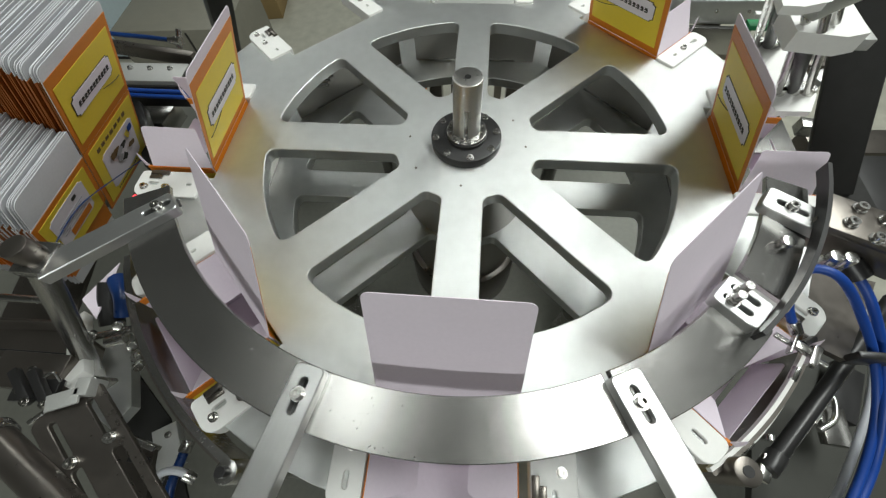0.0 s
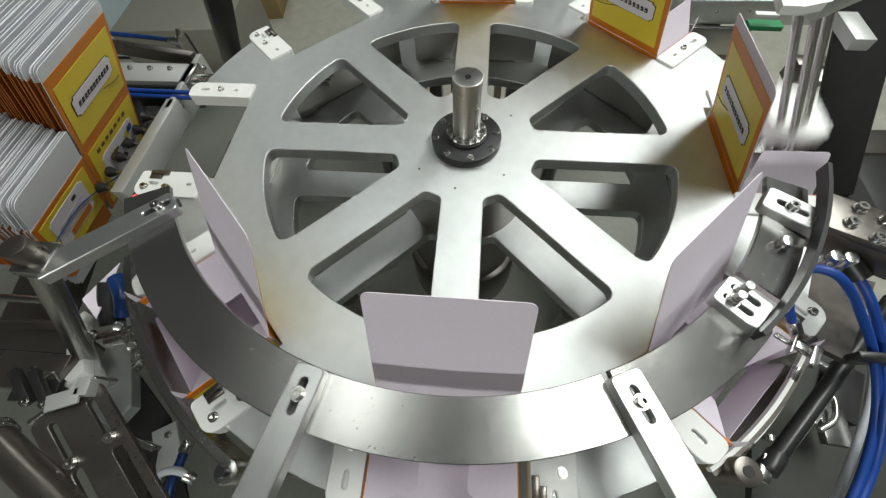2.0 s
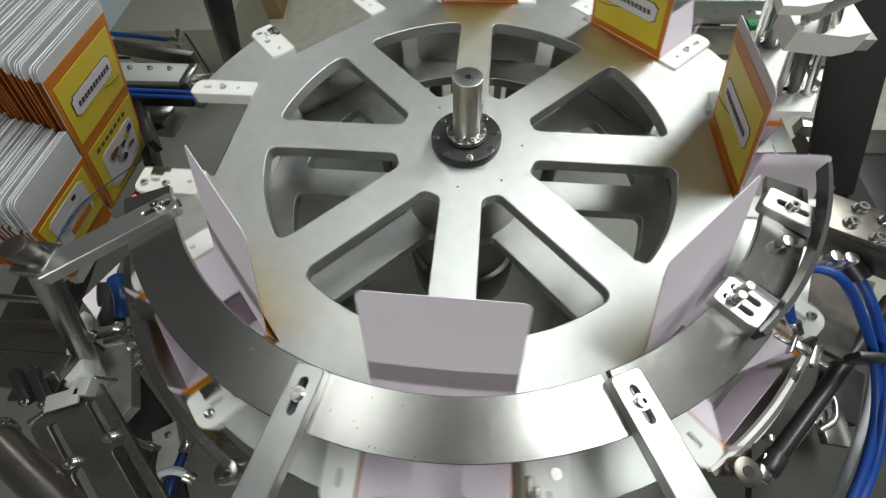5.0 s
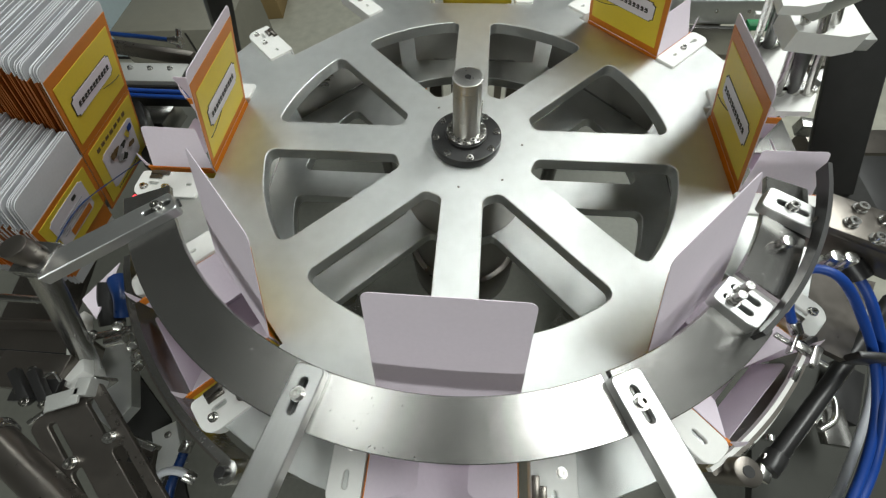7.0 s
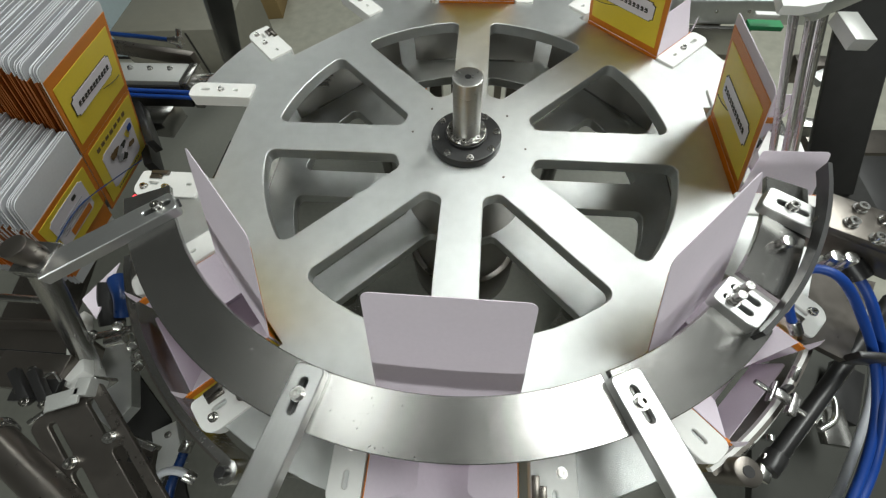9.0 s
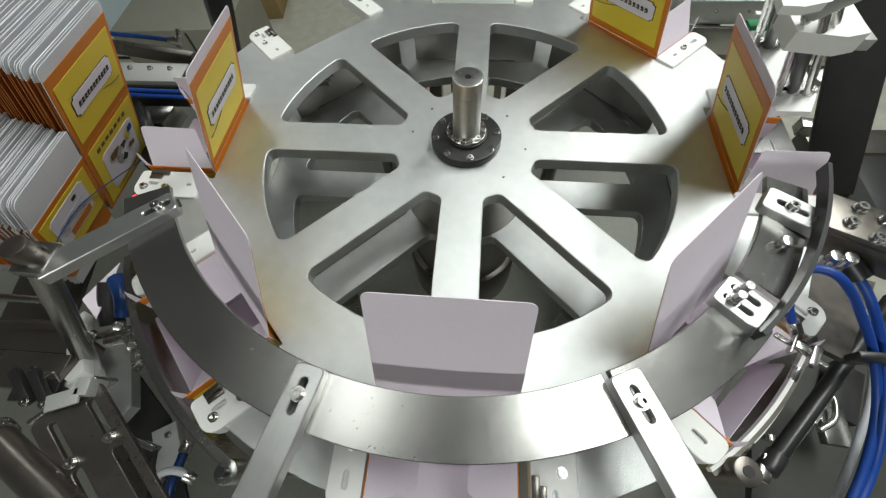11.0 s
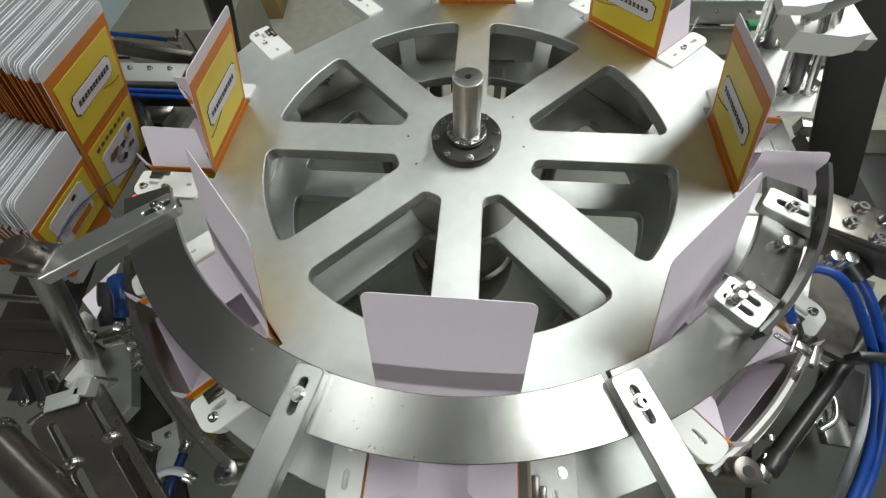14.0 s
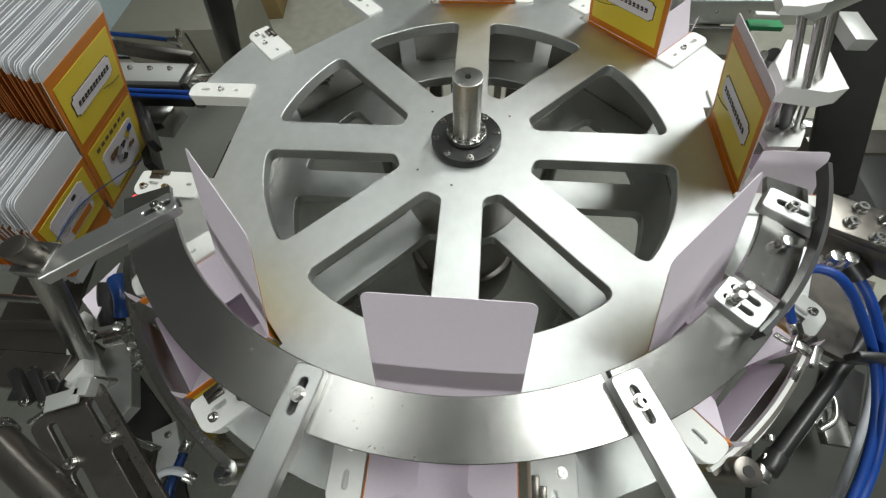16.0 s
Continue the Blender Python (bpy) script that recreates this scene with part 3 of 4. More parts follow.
part("bar", beam(B(), (0, 0, 0), tuple(d * 0.62), 0.016, 0.034, 0.001), ANOD, feeder)
part("carrier_plate", beam(B(), tuple(d * 0.55), tuple(d * 1.0), 0.008, 0.040, 0.001), ANOD, feeder)
for k in range(6):
    p = d * (0.06 + 0.095 * k)
    part("cup_stem", cyl(B(), (p.x - 0.030, p.y, -0.014), (p.x - 0.005, p.y, -0.014), 0.0025, seg=10), CHROME, feeder)
    part("suction_cup", cyl(B(), (p.x - 0.040, p.y, -0.014), (p.x - 0.029, p.y, -0.014), 0.007, 0.003, seg=14), DARK, feeder, "black rubber suction cup")
for k in (0.62, 0.72, 0.86, 0.95):
    p = d * k
    screw(feeder, pose(p.x + 0.003, p.y, -0.014, 0, 90, 0), SMALL_SCREW)



def air_hose(label, pts, r, material):
    ob = empty("air_hose", label, "air hose", "air hoses")
    part("hose", tube(B(), pts, r), material, ob)
    for a, b in ((pts[0], pts[1]), (pts[-1], pts[-2])):
        tip = Vector(a).lerp(Vector(b), min(0.9, 0.012 / (Vector(b) - Vector(a)).length))
        part("ferrule", cyl(B(), a, tuple(tip), r * 1.35, seg=14, bevel=0.0005), CHROME, ob, "bright push-in ferrule")
    return ob


# ---- air cylinders and hoses behind the magazine ----
slide = empty("air_slide", "long aluminium air slide with twin guide rods", "air cylinder", m=pose(0, 0, 0))
A0, A1 = Vector((-0.5625, 0.1387, -0.0300)), Vector((-0.4119, 0.1410, -0.0300))
part("body", beam(B(), tuple(A0), tuple(A1), 0.040, 0.045, 0.002), ANOD, slide)
part("side_cover", beam(B(), tuple(A0 + Vector((0, -0.022, -0.006))), tuple(A1 + Vector((0, -0.022, -0.006))), 0.004, 0.036, 0.001), DARK, slide)
for px in (0, 1, 2):
    p = A0.lerp(A1, 0.45 + 0.2 * px)
    screw(slide, pose(p.x, p.y + 0.006, p.z), SMALL_SCREW)
part("end_block", beam(B(), tuple(A1), tuple(A1 + Vector((0.014, 0, 0))), 0.044, 0.046, 0.002), STEEL, slide)
for dy, dz in ((-0.012, -0.012), (0.0, -0.012), (0.014, -0.016)):
    part("guide_rod", cyl(B(), tuple(A1 + Vector((0.012, dy, dz))), tuple(A1 + Vector((0.21, dy + 0.01, dz))), 0.0035, seg=14), CHROME, slide)
part("rail", beam(B(), (-0.5973, 0.2386, -0.0500), (-0.4406, 0.2110, -0.0500), 0.012, 0.02), FRAME, slide)
part("fitting", cyl(B(), (-0.4294, 0.1828, -0.0100), (-0.4190, 0.1805, -0.0100), 0.006, seg=14), CHROME, slide)
part("fitting_stem", cyl(B(), (-0.4283, 0.1809, -0.0200), (-0.4223, 0.1938, 0.0000), 0.004, seg=12), CHROME, slide)
hose = air_hose("dark blue thin air hose running to a cylinder fitting", [(-0.5816, 0.2050, -0.0100), (-0.5316, 0.1955, -0.0100), (-0.4756, 0.1892, -0.0100), (-0.4271, 0.1816, -0.0100)], 0.0032, NAVY)
hose = air_hose("bright blue twin air hose under the turntable rim", [(-0.4923, 0.0993, -0.0280), (-0.4458, 0.0979, -0.0280), (-0.4044, 0.0974, -0.0280), (-0.3536, 0.0962, -0.0280)], 0.0030, BLUE)
part("hose", tube(B(), [(-0.4933, 0.0949, -0.0320), (-0.4462, 0.0924, -0.0320), (-0.4048, 0.0920, -0.0320), (-0.3539, 0.0909, -0.0320)], 0.0030), BLUE, hose)
bl = empty("slide_bracket", "small bent steel bracket with bright screws", "bracket", m=pose(0, 0, 0))
part("plate", beam(B(), (-0.5327, 0.1372, -0.1000), (-0.4782, 0.1334, -0.1000), 0.05, 0.03), STEEL, bl)
part("clamp", beam(B(), (-0.4808, 0.1007, -0.0500), (-0.4246, 0.0269, -0.0500), 0.010, 0.02), DARK, bl)
col = empty("frame_column", "black machine frame column standing on the floor", "column", m=pose(0, 0, 0))
part("column", beam(B(), (-0.5979, 0.5339, -0.3000), (-0.4035, 0.3314, 0.0000), 0.040, 0.040, 0.003, lift=(1, 0.6, 0)), DARK, col)
part("foot", box(B(), -0.022, -0.022, 0, 0.022, 0.022, 0.65, 0.004, pose((-0.5979, 0.5339, -0.3000)[0], (-0.5979, 0.5339, -0.3000)[1], -0.95)), DARK, col)

# distant things on the floor behind
cabinet = empty("cabinet", "pale blue steel cabinet against the wall", "cabinet", m=pose(-2.147, 1.658, -0.950))
part("body", box(B(), -0.35, -0.25, 0.02, 0.35, 0.25, 0.9, 0.006), PALEBLUE, cabinet)
part("door", box(B(), -0.33, -0.262, 0.06, -0.005, -0.2505, 0.87, 0.003), PALEBLUE, cabinet)
part("door", box(B(), 0.005, -0.262, 0.06, 0.33, -0.2505, 0.87, 0.003), PALEBLUE, cabinet)
part("plinth", box(B(), -0.34, -0.24, 0, 0.34, 0.24, 0.02), DARK, cabinet)
crate = empty("cardboard_box", "brown cardboard box standing on the floor", "cardboard box", m=pose(-1.264, 1.897, -0.950, 0, 0, 8))
part("body", box(B(), -0.13, -0.11, 0, 0.13, 0.11, 0.22, 0.003), CARDBOARD, crate)
part("tape", box(B(), -0.131, -0.02, 0.2203, 0.131, 0.02, 0.2212), YELLOW, crate)
olive = empty("machine_cover", "olive grey sheet steel machine cover", "machine cover", m=pose((-1.1399, 1.0306, -0.5500)[0], (-1.1399, 1.0306, -0.5500)[1], -0.95, 0, 0, 4))
part("panel", box(B(), -0.22, -0.06, 0, 0.22, 0.30, 0.45, 0.006), COVER, olive)
part("door_seam", box(B(), 0.06, -0.064, 0.02, 0.066, -0.0605, 0.44), DARK, olive)

# ---- far conveyor with cartons behind the turntable ----
conv = empty("conveyor", "narrow conveyor with green belt and aluminium side rails", "conveyor", m=pose(0, 0, 0))
C0, C1 = Vector((0.3378, 0.5684, -0.1600)), Vector((0.6667, 0.5704, -0.1600))
part("belt", beam(B(), tuple(C0 + Vector((0, 0.10, 0))), tuple(C1 + Vector((0, 0.10, 0))), 0.16, 0.012, extra=0.05), GREEN, conv)
part("side_rail", beam(B(), tuple(C0 + Vector((0, 0, 0.01))), tuple(C1 + Vector((0, 0, 0.01))), 0.012, 0.05, extra=0.05), ALU, conv)
part("side_rail", beam(B(), tuple(C0 + Vector((0, 0.2, 0.01))), tuple(C1 + Vector((0, 0.2, 0.01))), 0.012, 0.05, extra=0.05), ALU, conv)
for k in range(5):
    p = C0.lerp(C1, 0.2 * k + 0.1)
    screw(conv, pose(p.x, p.y - 0.006, p.z - 0.012, 90, 0, 0), SMALL_SCREW)
part("front_plate", beam(B(), (0.4119, 0.5566, -0.2000), (0.5869, 0.5517, -0.2000), 0.01, 0.06), STEEL, conv)
part("cross_bar", beam(B(), (0.4586, 0.5901, -0.2600), (0.6346, 0.5855, -0.2600), 0.03, 0.03), FRAME, conv)
for k in range(2):
    part("leg", box(B(), -0.02, -0.02, -0.95, 0.02, 0.02, -0.18, 0.002, pose(C0.x + 0.02 + 0.2 * k, C0.y + 0.1, 0)), FRAME, conv)
part("green_guard", beam(B(), (0.4543, 0.3687, -0.0800), (0.5076, 0.3671, -0.0800), 0.02, 0.008), GREEN, conv)
part("white_guide", beam(B(), (0.4515, 0.3630, -0.0600), (0.4872, 0.3608, -0.0600), 0.010, 0.006), NYLON, conv)
travel = empty("packed_carton", "closed orange carton travelling on the conveyor", "carton", m=pose(C0.x + 0.22, C0.y + 0.10, C0.z))
part("body", box(B(), -0.06, -0.05, 0.0, 0.06, 0.05, 0.05, 0.002), ORANGE, travel)
part("lid", box(B(), -0.058, -0.048, 0.0502, 0.058, 0.048, 0.0515), YELLOW, travel)

# ---- pusher head on rods ----
ROD = Vector((0.2464, -0.0064, 0.1600)) - Vector((0.3410, -0.0129, -0.0100))
PUSH = empty("pusher_head", "white nylon pusher plates on slender steel rods", "pusher")
low = [(0.2958, 0.1089, 0.0500)[:2], (0.3092, 0.1213, 0.0500)[:2], (0.3418, 0.1184, 0.0500)[:2], (0.3454, 0.1009, 0.0500)[:2], (0.3419, 0.0305, 0.0500)[:2], (0.3283, 0.0063, 0.0500)[:2], (0.2953, 0.0055, 0.0500)[:2], (0.2926, 0.0348, 0.0500)[:2]]
part("lower_plate", prism(B(), low, 0.044, 0.05), NYLON, PUSH)
up = [(0.2392, 0.0085, 0.1450)[:2], (0.2596, 0.0416, 0.1450)[:2], (0.2894, 0.0263, 0.1450)[:2], (0.2864, -0.0223, 0.1450)[:2], (0.2691, -0.0281, 0.1450)[:2], (0.2370, -0.0225, 0.1450)[:2]]
part("upper_block", prism(B(), up, 0.130, 0.145), NYLON, PUSH)
for a, b, r in (((0.3058, 0.1073, 0.0500), (0.2156, -0.0035, 0.1600), 0.0034), ((0.3199, 0.1078, 0.0500), (0.2461, 0.0268, 0.1400), 0.0055), ((0.3334, 0.1083, 0.0500), (0.2529, 0.0192, 0.1400), 0.003), ((0.3054, 0.0313, 0.0500), (0.2491, -0.0104, 0.1350), 0.0034), ((0.3207, 0.0361, 0.0500), (0.2545, -0.0157, 0.1350), 0.0055), ((0.3324, 0.0317, 0.0500), (0.2666, -0.0153, 0.1350), 0.0034)):
    part("rod", cyl(B(), a, b, r, seg=14), CHROME if r < 0.005 else DARK, PUSH)
    part("rod_nut", cyl(B(), a, (a[0], a[1], a[2] + 0.007), r * 1.6, seg=6 if r > 0.005 else 14), CHROME, PUSH)
for a, b in (((0.2511, -0.0246, 0.1470), (0.0517, -0.2525, 0.3000)), ((0.2431, -0.0148, 0.1470), (0.0497, -0.2525, 0.3000)), ((0.2637, -0.0142, 0.1470), (0.0528, -0.2526, 0.3000))):
    end = Vector(a) + ROD
    part("lift_rod", cyl(B(), a, tuple(end), 0.0032, seg=14), CHROME, PUSH)
PUSH_DOWN = Vector((0.3410, -0.0129, -0.0100)) - Vector((0.2602, -0.0144, 0.1450))
holder = empty("lift_guide", "fixed white nylon guide disc on the lift column", "guide", m=pose(0, 0, 0))
part("disc", prism(B(), [(0.1826, -0.0547, 0.1900)[:2], (0.1797, -0.0721, 0.1900)[:2], (0.1912, -0.0729, 0.1900)[:2], (0.2049, -0.0681, 0.1900)[:2], (0.2193, -0.0418, 0.1900)[:2]], 0.185, 0.19), NYLON, holder)
part("arm", beam(B(), (0.2073, -0.0507, 0.1850), (0.2591, -0.0179, 0.1850), 0.02, 0.012), ALU, holder)

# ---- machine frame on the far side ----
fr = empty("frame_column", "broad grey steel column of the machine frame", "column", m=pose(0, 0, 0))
part("face", beam(B(), (0.4677, 0.0280, -0.1000), (0.4131, 0.1648, 0.1000), 0.050, 0.030, 0.002, lift=(-0.6, -1, 0.4)), DARKPAINT_SHADE, fr)
part("base", box(B(), -0.05, -0.04, -0.95, 0.05, 0.04, 0.0, 0.003, pose((0.4677, 0.0280, -0.1000)[0], (0.4677, 0.0280, -0.1000)[1], -0.095)), DARKPAINT_SHADE, fr)
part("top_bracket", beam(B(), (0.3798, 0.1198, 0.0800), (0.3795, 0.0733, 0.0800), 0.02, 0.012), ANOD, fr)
cb = empty("frame_beam", "dark steel cross beam with bolted plates", "beam", m=pose(0, 0, 0))
part("beam", beam(B(), (0.5445, 0.1841, -0.1600), (0.7259, 0.1935, -0.1600), 0.05, 0.05), FRAME, cb)
part("beam", beam(B(), (0.5962, 0.3916, -0.1600), (0.6829, 0.3868, -0.1600), 0.03, 0.04), FRAME, cb)
part("bracket", beam(B(), (0.5466, 0.2769, -0.1000), (0.5579, 0.2571, -0.1000), 0.035, 0.01), ALU, cb)
part("bracket", beam(B(), (0.5062, 0.1839, -0.1200), (0.5674, 0.1750, -0.1200), 0.02, 0.02), STEEL, cb)
# added black sheet stands in for the dark background beside the column
part("dark_background_sheet", beam(B(), (0.5462, 0.0774, -0.1400), (0.6670, 0.0795, -0.1400), 0.12, 0.01), DARK, cb)
part("chute", prism(B(), [(0.3609, 0.1103, -0.0300)[:2], (0.3823, 0.1012, -0.0300)[:2], (0.3818, 0.0316, -0.0300)[:2], (0.3343, 0.0290, -0.0300)[:2]], -0.033, -0.03), STEEL, cb)

# ---- side clamp with blade, cylinder and blue hoses ----
cl = empty("side_clamp", "steel side clamp plate with four cap screws and a thin blade", "clamp", m=pose(0, 0, 0))
K0, K1 = Vector((0.2726, -0.1262, 0.0760)), Vector((0.3293, -0.1525, 0.0760))
part("top_plate", beam(B(), tuple(K0), tuple(K1), 0.034, 0.007, 0.001), FRAME, cl)
part("front_lip", beam(B(), (0.2688, -0.1310, 0.0700), (0.3300, -0.1636, 0.0700), 0.004, 0.03, 0.0006), FRAME, cl)
for p in ((0.2956, -0.1258, 0.0760), (0.2840, -0.1394, 0.0760), (0.2963, -0.1519, 0.0760), (0.3091, -0.1359, 0.0760)):
    screw(cl, pose(*p))
part("blade", strip(0.3000, 311, 344, 0.066, 0.078, 0.0030, 20), DARK, cl)
part("blade_edge", strip(0.3032, 316, 342, 0.064, 0.075, 0.0012, 20), FRAME, cl)
for p in ((0.2467, -0.1498, 0.0660), (0.2754, -0.1612, 0.0670), (0.2850, -0.1619, 0.0670)):
    part("knob", cyl(B(), (p[0], p[1], p[2] - 0.02), p, 0.005, seg=14, bevel=0.001), CHROME, cl)
part("back_plate", prism(B(), [(0.3194, -0.1334, 0.0000)[:2], (0.3659, -0.1468, 0.0000)[:2], (0.3148, -0.2189, 0.0000)[:2], (0.2864, -0.2028, 0.0000)[:2]], -0.006, 0.0), FRAME, cl)

ac = empty("air_cylinder", "slim polished air cylinder lying beside the turntable", "air cylinder", m=pose(0, 0, 0))
part("barrel", cyl(B(), (0.4060, -0.1480, -0.0300), (0.2555, -0.2940, -0.0300), 0.0062, seg=24, bevel=0.001), DARK, ac)
# thin chrome strip imitates the bright highlight along the black barrel
part("highlight_strip", beam(B(), (0.4020, -0.1580, -0.0270), (0.2640, -0.2920, -0.0270), 0.0035, 0.006), CHROME, ac)
part("end_cap", cyl(B(), (0.2610, -0.2887, -0.0300), (0.2490, -0.3003, -0.0300), 0.0078, seg=20, bevel=0.001), DARK, ac)
part("eye", beam(B(), (0.2540, -0.2900, -0.0260), (0.2420, -0.3080, -0.0260), 0.010, 0.006, 0.002), CHROME, ac)
GRIP0, GRIP1 = Vector((0.2691, -0.2161, 0.0200)), Vector((0.2577, -0.2489, 0.0000))
grip = empty("gripper", "small bright steel gripper with two jaws", "gripper", m=pose(*GRIP0))
part("body", box(B(), -0.0060, -0.0036, -0.0050, 0.0060, 0.0036, 0.0000, 0.0010, pose(0, 0, 0, 0, 0, -35)), STEEL, grip)
part("jaw", box(B(), -0.0085, -0.0110, -0.0048, -0.0066, 0.0072, 0.0012, 0.0006, pose(0, 0, 0, 0, 0, -35)), STEEL, grip)
part("jaw", box(B(), 0.0050, -0.0110, -0.0048, 0.0108, 0.0072, 0.0012, 0.0006, pose(0, 0, 0, 0, 0, -35)), STEEL, grip)
part("pivot", cyl(B(), (-0.016, 0.010, -0.004), (0.014, -0.012, -0.004), 0.0022, seg=12), STEEL, grip)
part("stem", cyl(B(), (0.004, 0.004, -0.006), (0.026, 0.014, -0.020), 0.0028, seg=12), DARK, grip)
hose = air_hose("thick bright blue air hose curving down to the gripper", [(0.2708, -0.2036, 0.0150), (0.2590, -0.1888, 0.0300), (0.2518, -0.1767, 0.0500), (0.2609, -0.1697, 0.0600), (0.2774, -0.1771, 0.0600), (0.3104, -0.1919, 0.0300), (0.3356, -0.2173, 0.0000), (0.3472, -0.2550, -0.0300), (0.3370, -0.2963, -0.0500), (0.3140, -0.3333, -0.0600)], 0.0034, BLUE)
hose = air_hose("thick bright blue air hose along the frame", [(0.3089, -0.1538, 0.0400), (0.3224, -0.1773, 0.0300), (0.3455, -0.2076, 0.0000), (0.3482, -0.2475, -0.0200), (0.3476, -0.2914, -0.0500), (0.3205, -0.3328, -0.0600)], 0.0036, BLUE)
part("fitting", cyl(B(), (0.3031, -0.1528, 0.0450), (0.3113, -0.1634, 0.0400), 0.009, seg=14), DARK, hose)
hose = air_hose("milky translucent grey air hose beside the blue hoses", [(0.3847, -0.1844, -0.0400), (0.3695, -0.2331, -0.0500), (0.3499, -0.2745, -0.0600), (0.3272, -0.3140, -0.0700), (0.3050, -0.3391, -0.0700)], 0.0032, GREYTUBE)
hose = air_hose("white braided hose along the outer guide", [(0.2832, -0.2236, -0.0100), (0.2723, -0.2471, -0.0200), (0.2484, -0.2721, -0.0200), (0.2275, -0.2896, -0.0200)], 0.0022, NYLON)
tie = empty("cable_tie", "black cable tie round the blue hoses", "cable tie", m=pose(*(0.3353, -0.2164, 0.0040)))
part("band", box(B(), -0.022, -0.003, -0.012, 0.022, 0.003, 0.010, 0.002), DARK, tie)
rp = empty("side_plate", "grey steel machine side plate with small fixings", "machine plate", m=pose(0, 0, 0))
part("plate", prism(B(), [(0.3438, -0.2200, -0.1600)[:2], (0.4678, -0.1160, -0.1600)[:2], (0.5834, -0.1077, -0.1600)[:2], (0.4709, -0.3455, -0.1600)[:2], (0.3042, -0.3603, -0.1600)[:2]], -0.17, -0.16), OLIVE, rp)
# black bar above the uncut plate imitates a shaded slot
part("slot_shade_bar", beam(B(), (0.4476, -0.1843, -0.1400), (0.4174, -0.2398, -0.1400), 0.03, 0.01), DARK, rp)
part("bracket", beam(B(), (0.3927, -0.2327, -0.1200), (0.3896, -0.2696, -0.1200), 0.025, 0.01), STEEL, rp)
part("ring", tube(B(), [(0.3617, -0.2521, -0.1100), (0.3882, -0.2234, -0.1100), (0.3844, -0.2451, -0.1100), (0.3649, -0.2580, -0.1100)], 0.003), CHROME, rp)
part("bolt", cyl(B(), (0.3078, -0.2672, -0.1000), (0.3073, -0.2721, -0.1000), 0.006, seg=12), CHROME, rp)

# ---- brackets and drives beside the magazine ----
sb = empty("slotted_bracket", "worn steel bracket with two long slots and screws", "bracket", m=along((-0.3260, -0.2944, -0.0200), (-0.2359, -0.3789, -0.0400), (0.15, -0.1, 1)))
part("plate", prism(B(), rounded([(0, -0.032), (0.15, -0.032), (0.15, 0.024), (0.0, 0.024)], [0.008, 0, 0, 0.006]), -0.005, 0, [slot(0.03, 0.003, 0.03, 0.012), slot(0.03, 0.003, 0.028, -0.018), slot(0.05, 0.004, 0.09, 0.012), slot(0.05, 0.004, 0.085, -0.018)], 0.0006), FRAME, sb)
part("flange", box(B(), -0.004, -0.032, -0.03, 0.0, 0.024, 0.0, 0.001), CHROME, sb)
for x, y in ((0.052, 0.012), (0.05, -0.018)):
    screw(sb, pose(x, y, 0.0))
tb = empty("drive_tube", "thick grey steel tube in the machine frame", "tube", m=pose(0, 0, 0))
part("tube", cyl(B(), (-0.3787, -0.3252, -0.0200), (-0.2809, -0.3716, -0.0200), 0.0125, seg=28), FRAME, tb)
part("collar", cyl(B(), (-0.3768, -0.3261, -0.0200), (-0.3670, -0.3308, -0.0200), 0.0150, seg=28, bevel=0.001), STEEL, tb)
lk = empty("clamp_linkage", "small steel clamp block with lever and bright screws", "clamp", m=pose(0, 0, 0))
part("block", beam(B(), (-0.4576, -0.2702, -0.0600), (-0.3844, -0.2700, -0.0600), 0.035, 0.03), FRAME, lk)
part("lever", beam(B(), (-0.3699, -0.2743, -0.0600), (-0.4669, -0.1972, -0.1200), 0.02, 0.012), NYLON, lk)
part("plate", beam(B(), (-0.4149, -0.2899, -0.0500), (-0.3707, -0.2865, -0.0500), 0.02, 0.006), DARK, lk)
for p in ((-0.4010, -0.2896, -0.0450), (-0.3818, -0.2901, -0.0450), (-0.4094, -0.2702, -0.0550)):
    screw(lk, pose(*p), SMALL_SCREW)
pl = empty("mount_plate", "bright angled aluminium mounting plate", "bracket", m=pose(0, 0, 0))
part("plate", prism(B(), [(-0.4228, -0.2194, -0.1300)[:2], (-0.3965, -0.2104, -0.1300)[:2], (-0.3564, -0.2913, -0.1300)[:2], (-0.3687, -0.3154, -0.1300)[:2], (-0.4000, -0.3007, -0.1300)[:2]], -0.145, -0.13), ALU, pl)
part("rod", cyl(B(), (-0.4001, -0.2316, -0.0800), (-0.3520, -0.2167, -0.0800), 0.004, seg=14), CHROME, pl)
part("rod", cyl(B(), (-0.3730, -0.2333, -0.0800), (-0.3554, -0.2270, -0.0800), 0.006, seg=14), CHROME, pl)
for p in ((-0.3833, -0.2282, -0.0700), (-0.3576, -0.2158, -0.0700), (-0.3319, -0.2353, -0.0700), (-0.3222, -0.2463, -0.0700), (-0.3164, -0.2544, -0.0700)):
    part("bolt", cyl(B(), p, (p[0] + 0.004, p[1] - 0.004, p[2] + 0.008), 0.005, seg=12, bevel=0.001), CHROME, pl)
fl = empty("paper_flag", "white triangular card corner beside the post", "card", m=pose(0, 0, 0))
part("card", prism(B(), [(-0.4173, -0.1909, -0.0700)[:2], (-0.3965, -0.1435, -0.0700)[:2], (-0.3890, -0.2118, -0.0700)[:2]], -0.071, -0.07), CARD, fl)
bc = empty("hose_coupling", "dark blue hose coupling on a black elbow", "hose coupling", m=pose(0, 0, 0))
part("sleeve", tube(B(), [(-0.3782, -0.1685, -0.0600), (-0.3606, -0.1875, -0.0600), (-0.3578, -0.2063, -0.0700)], 0.010), NAVY, bc)
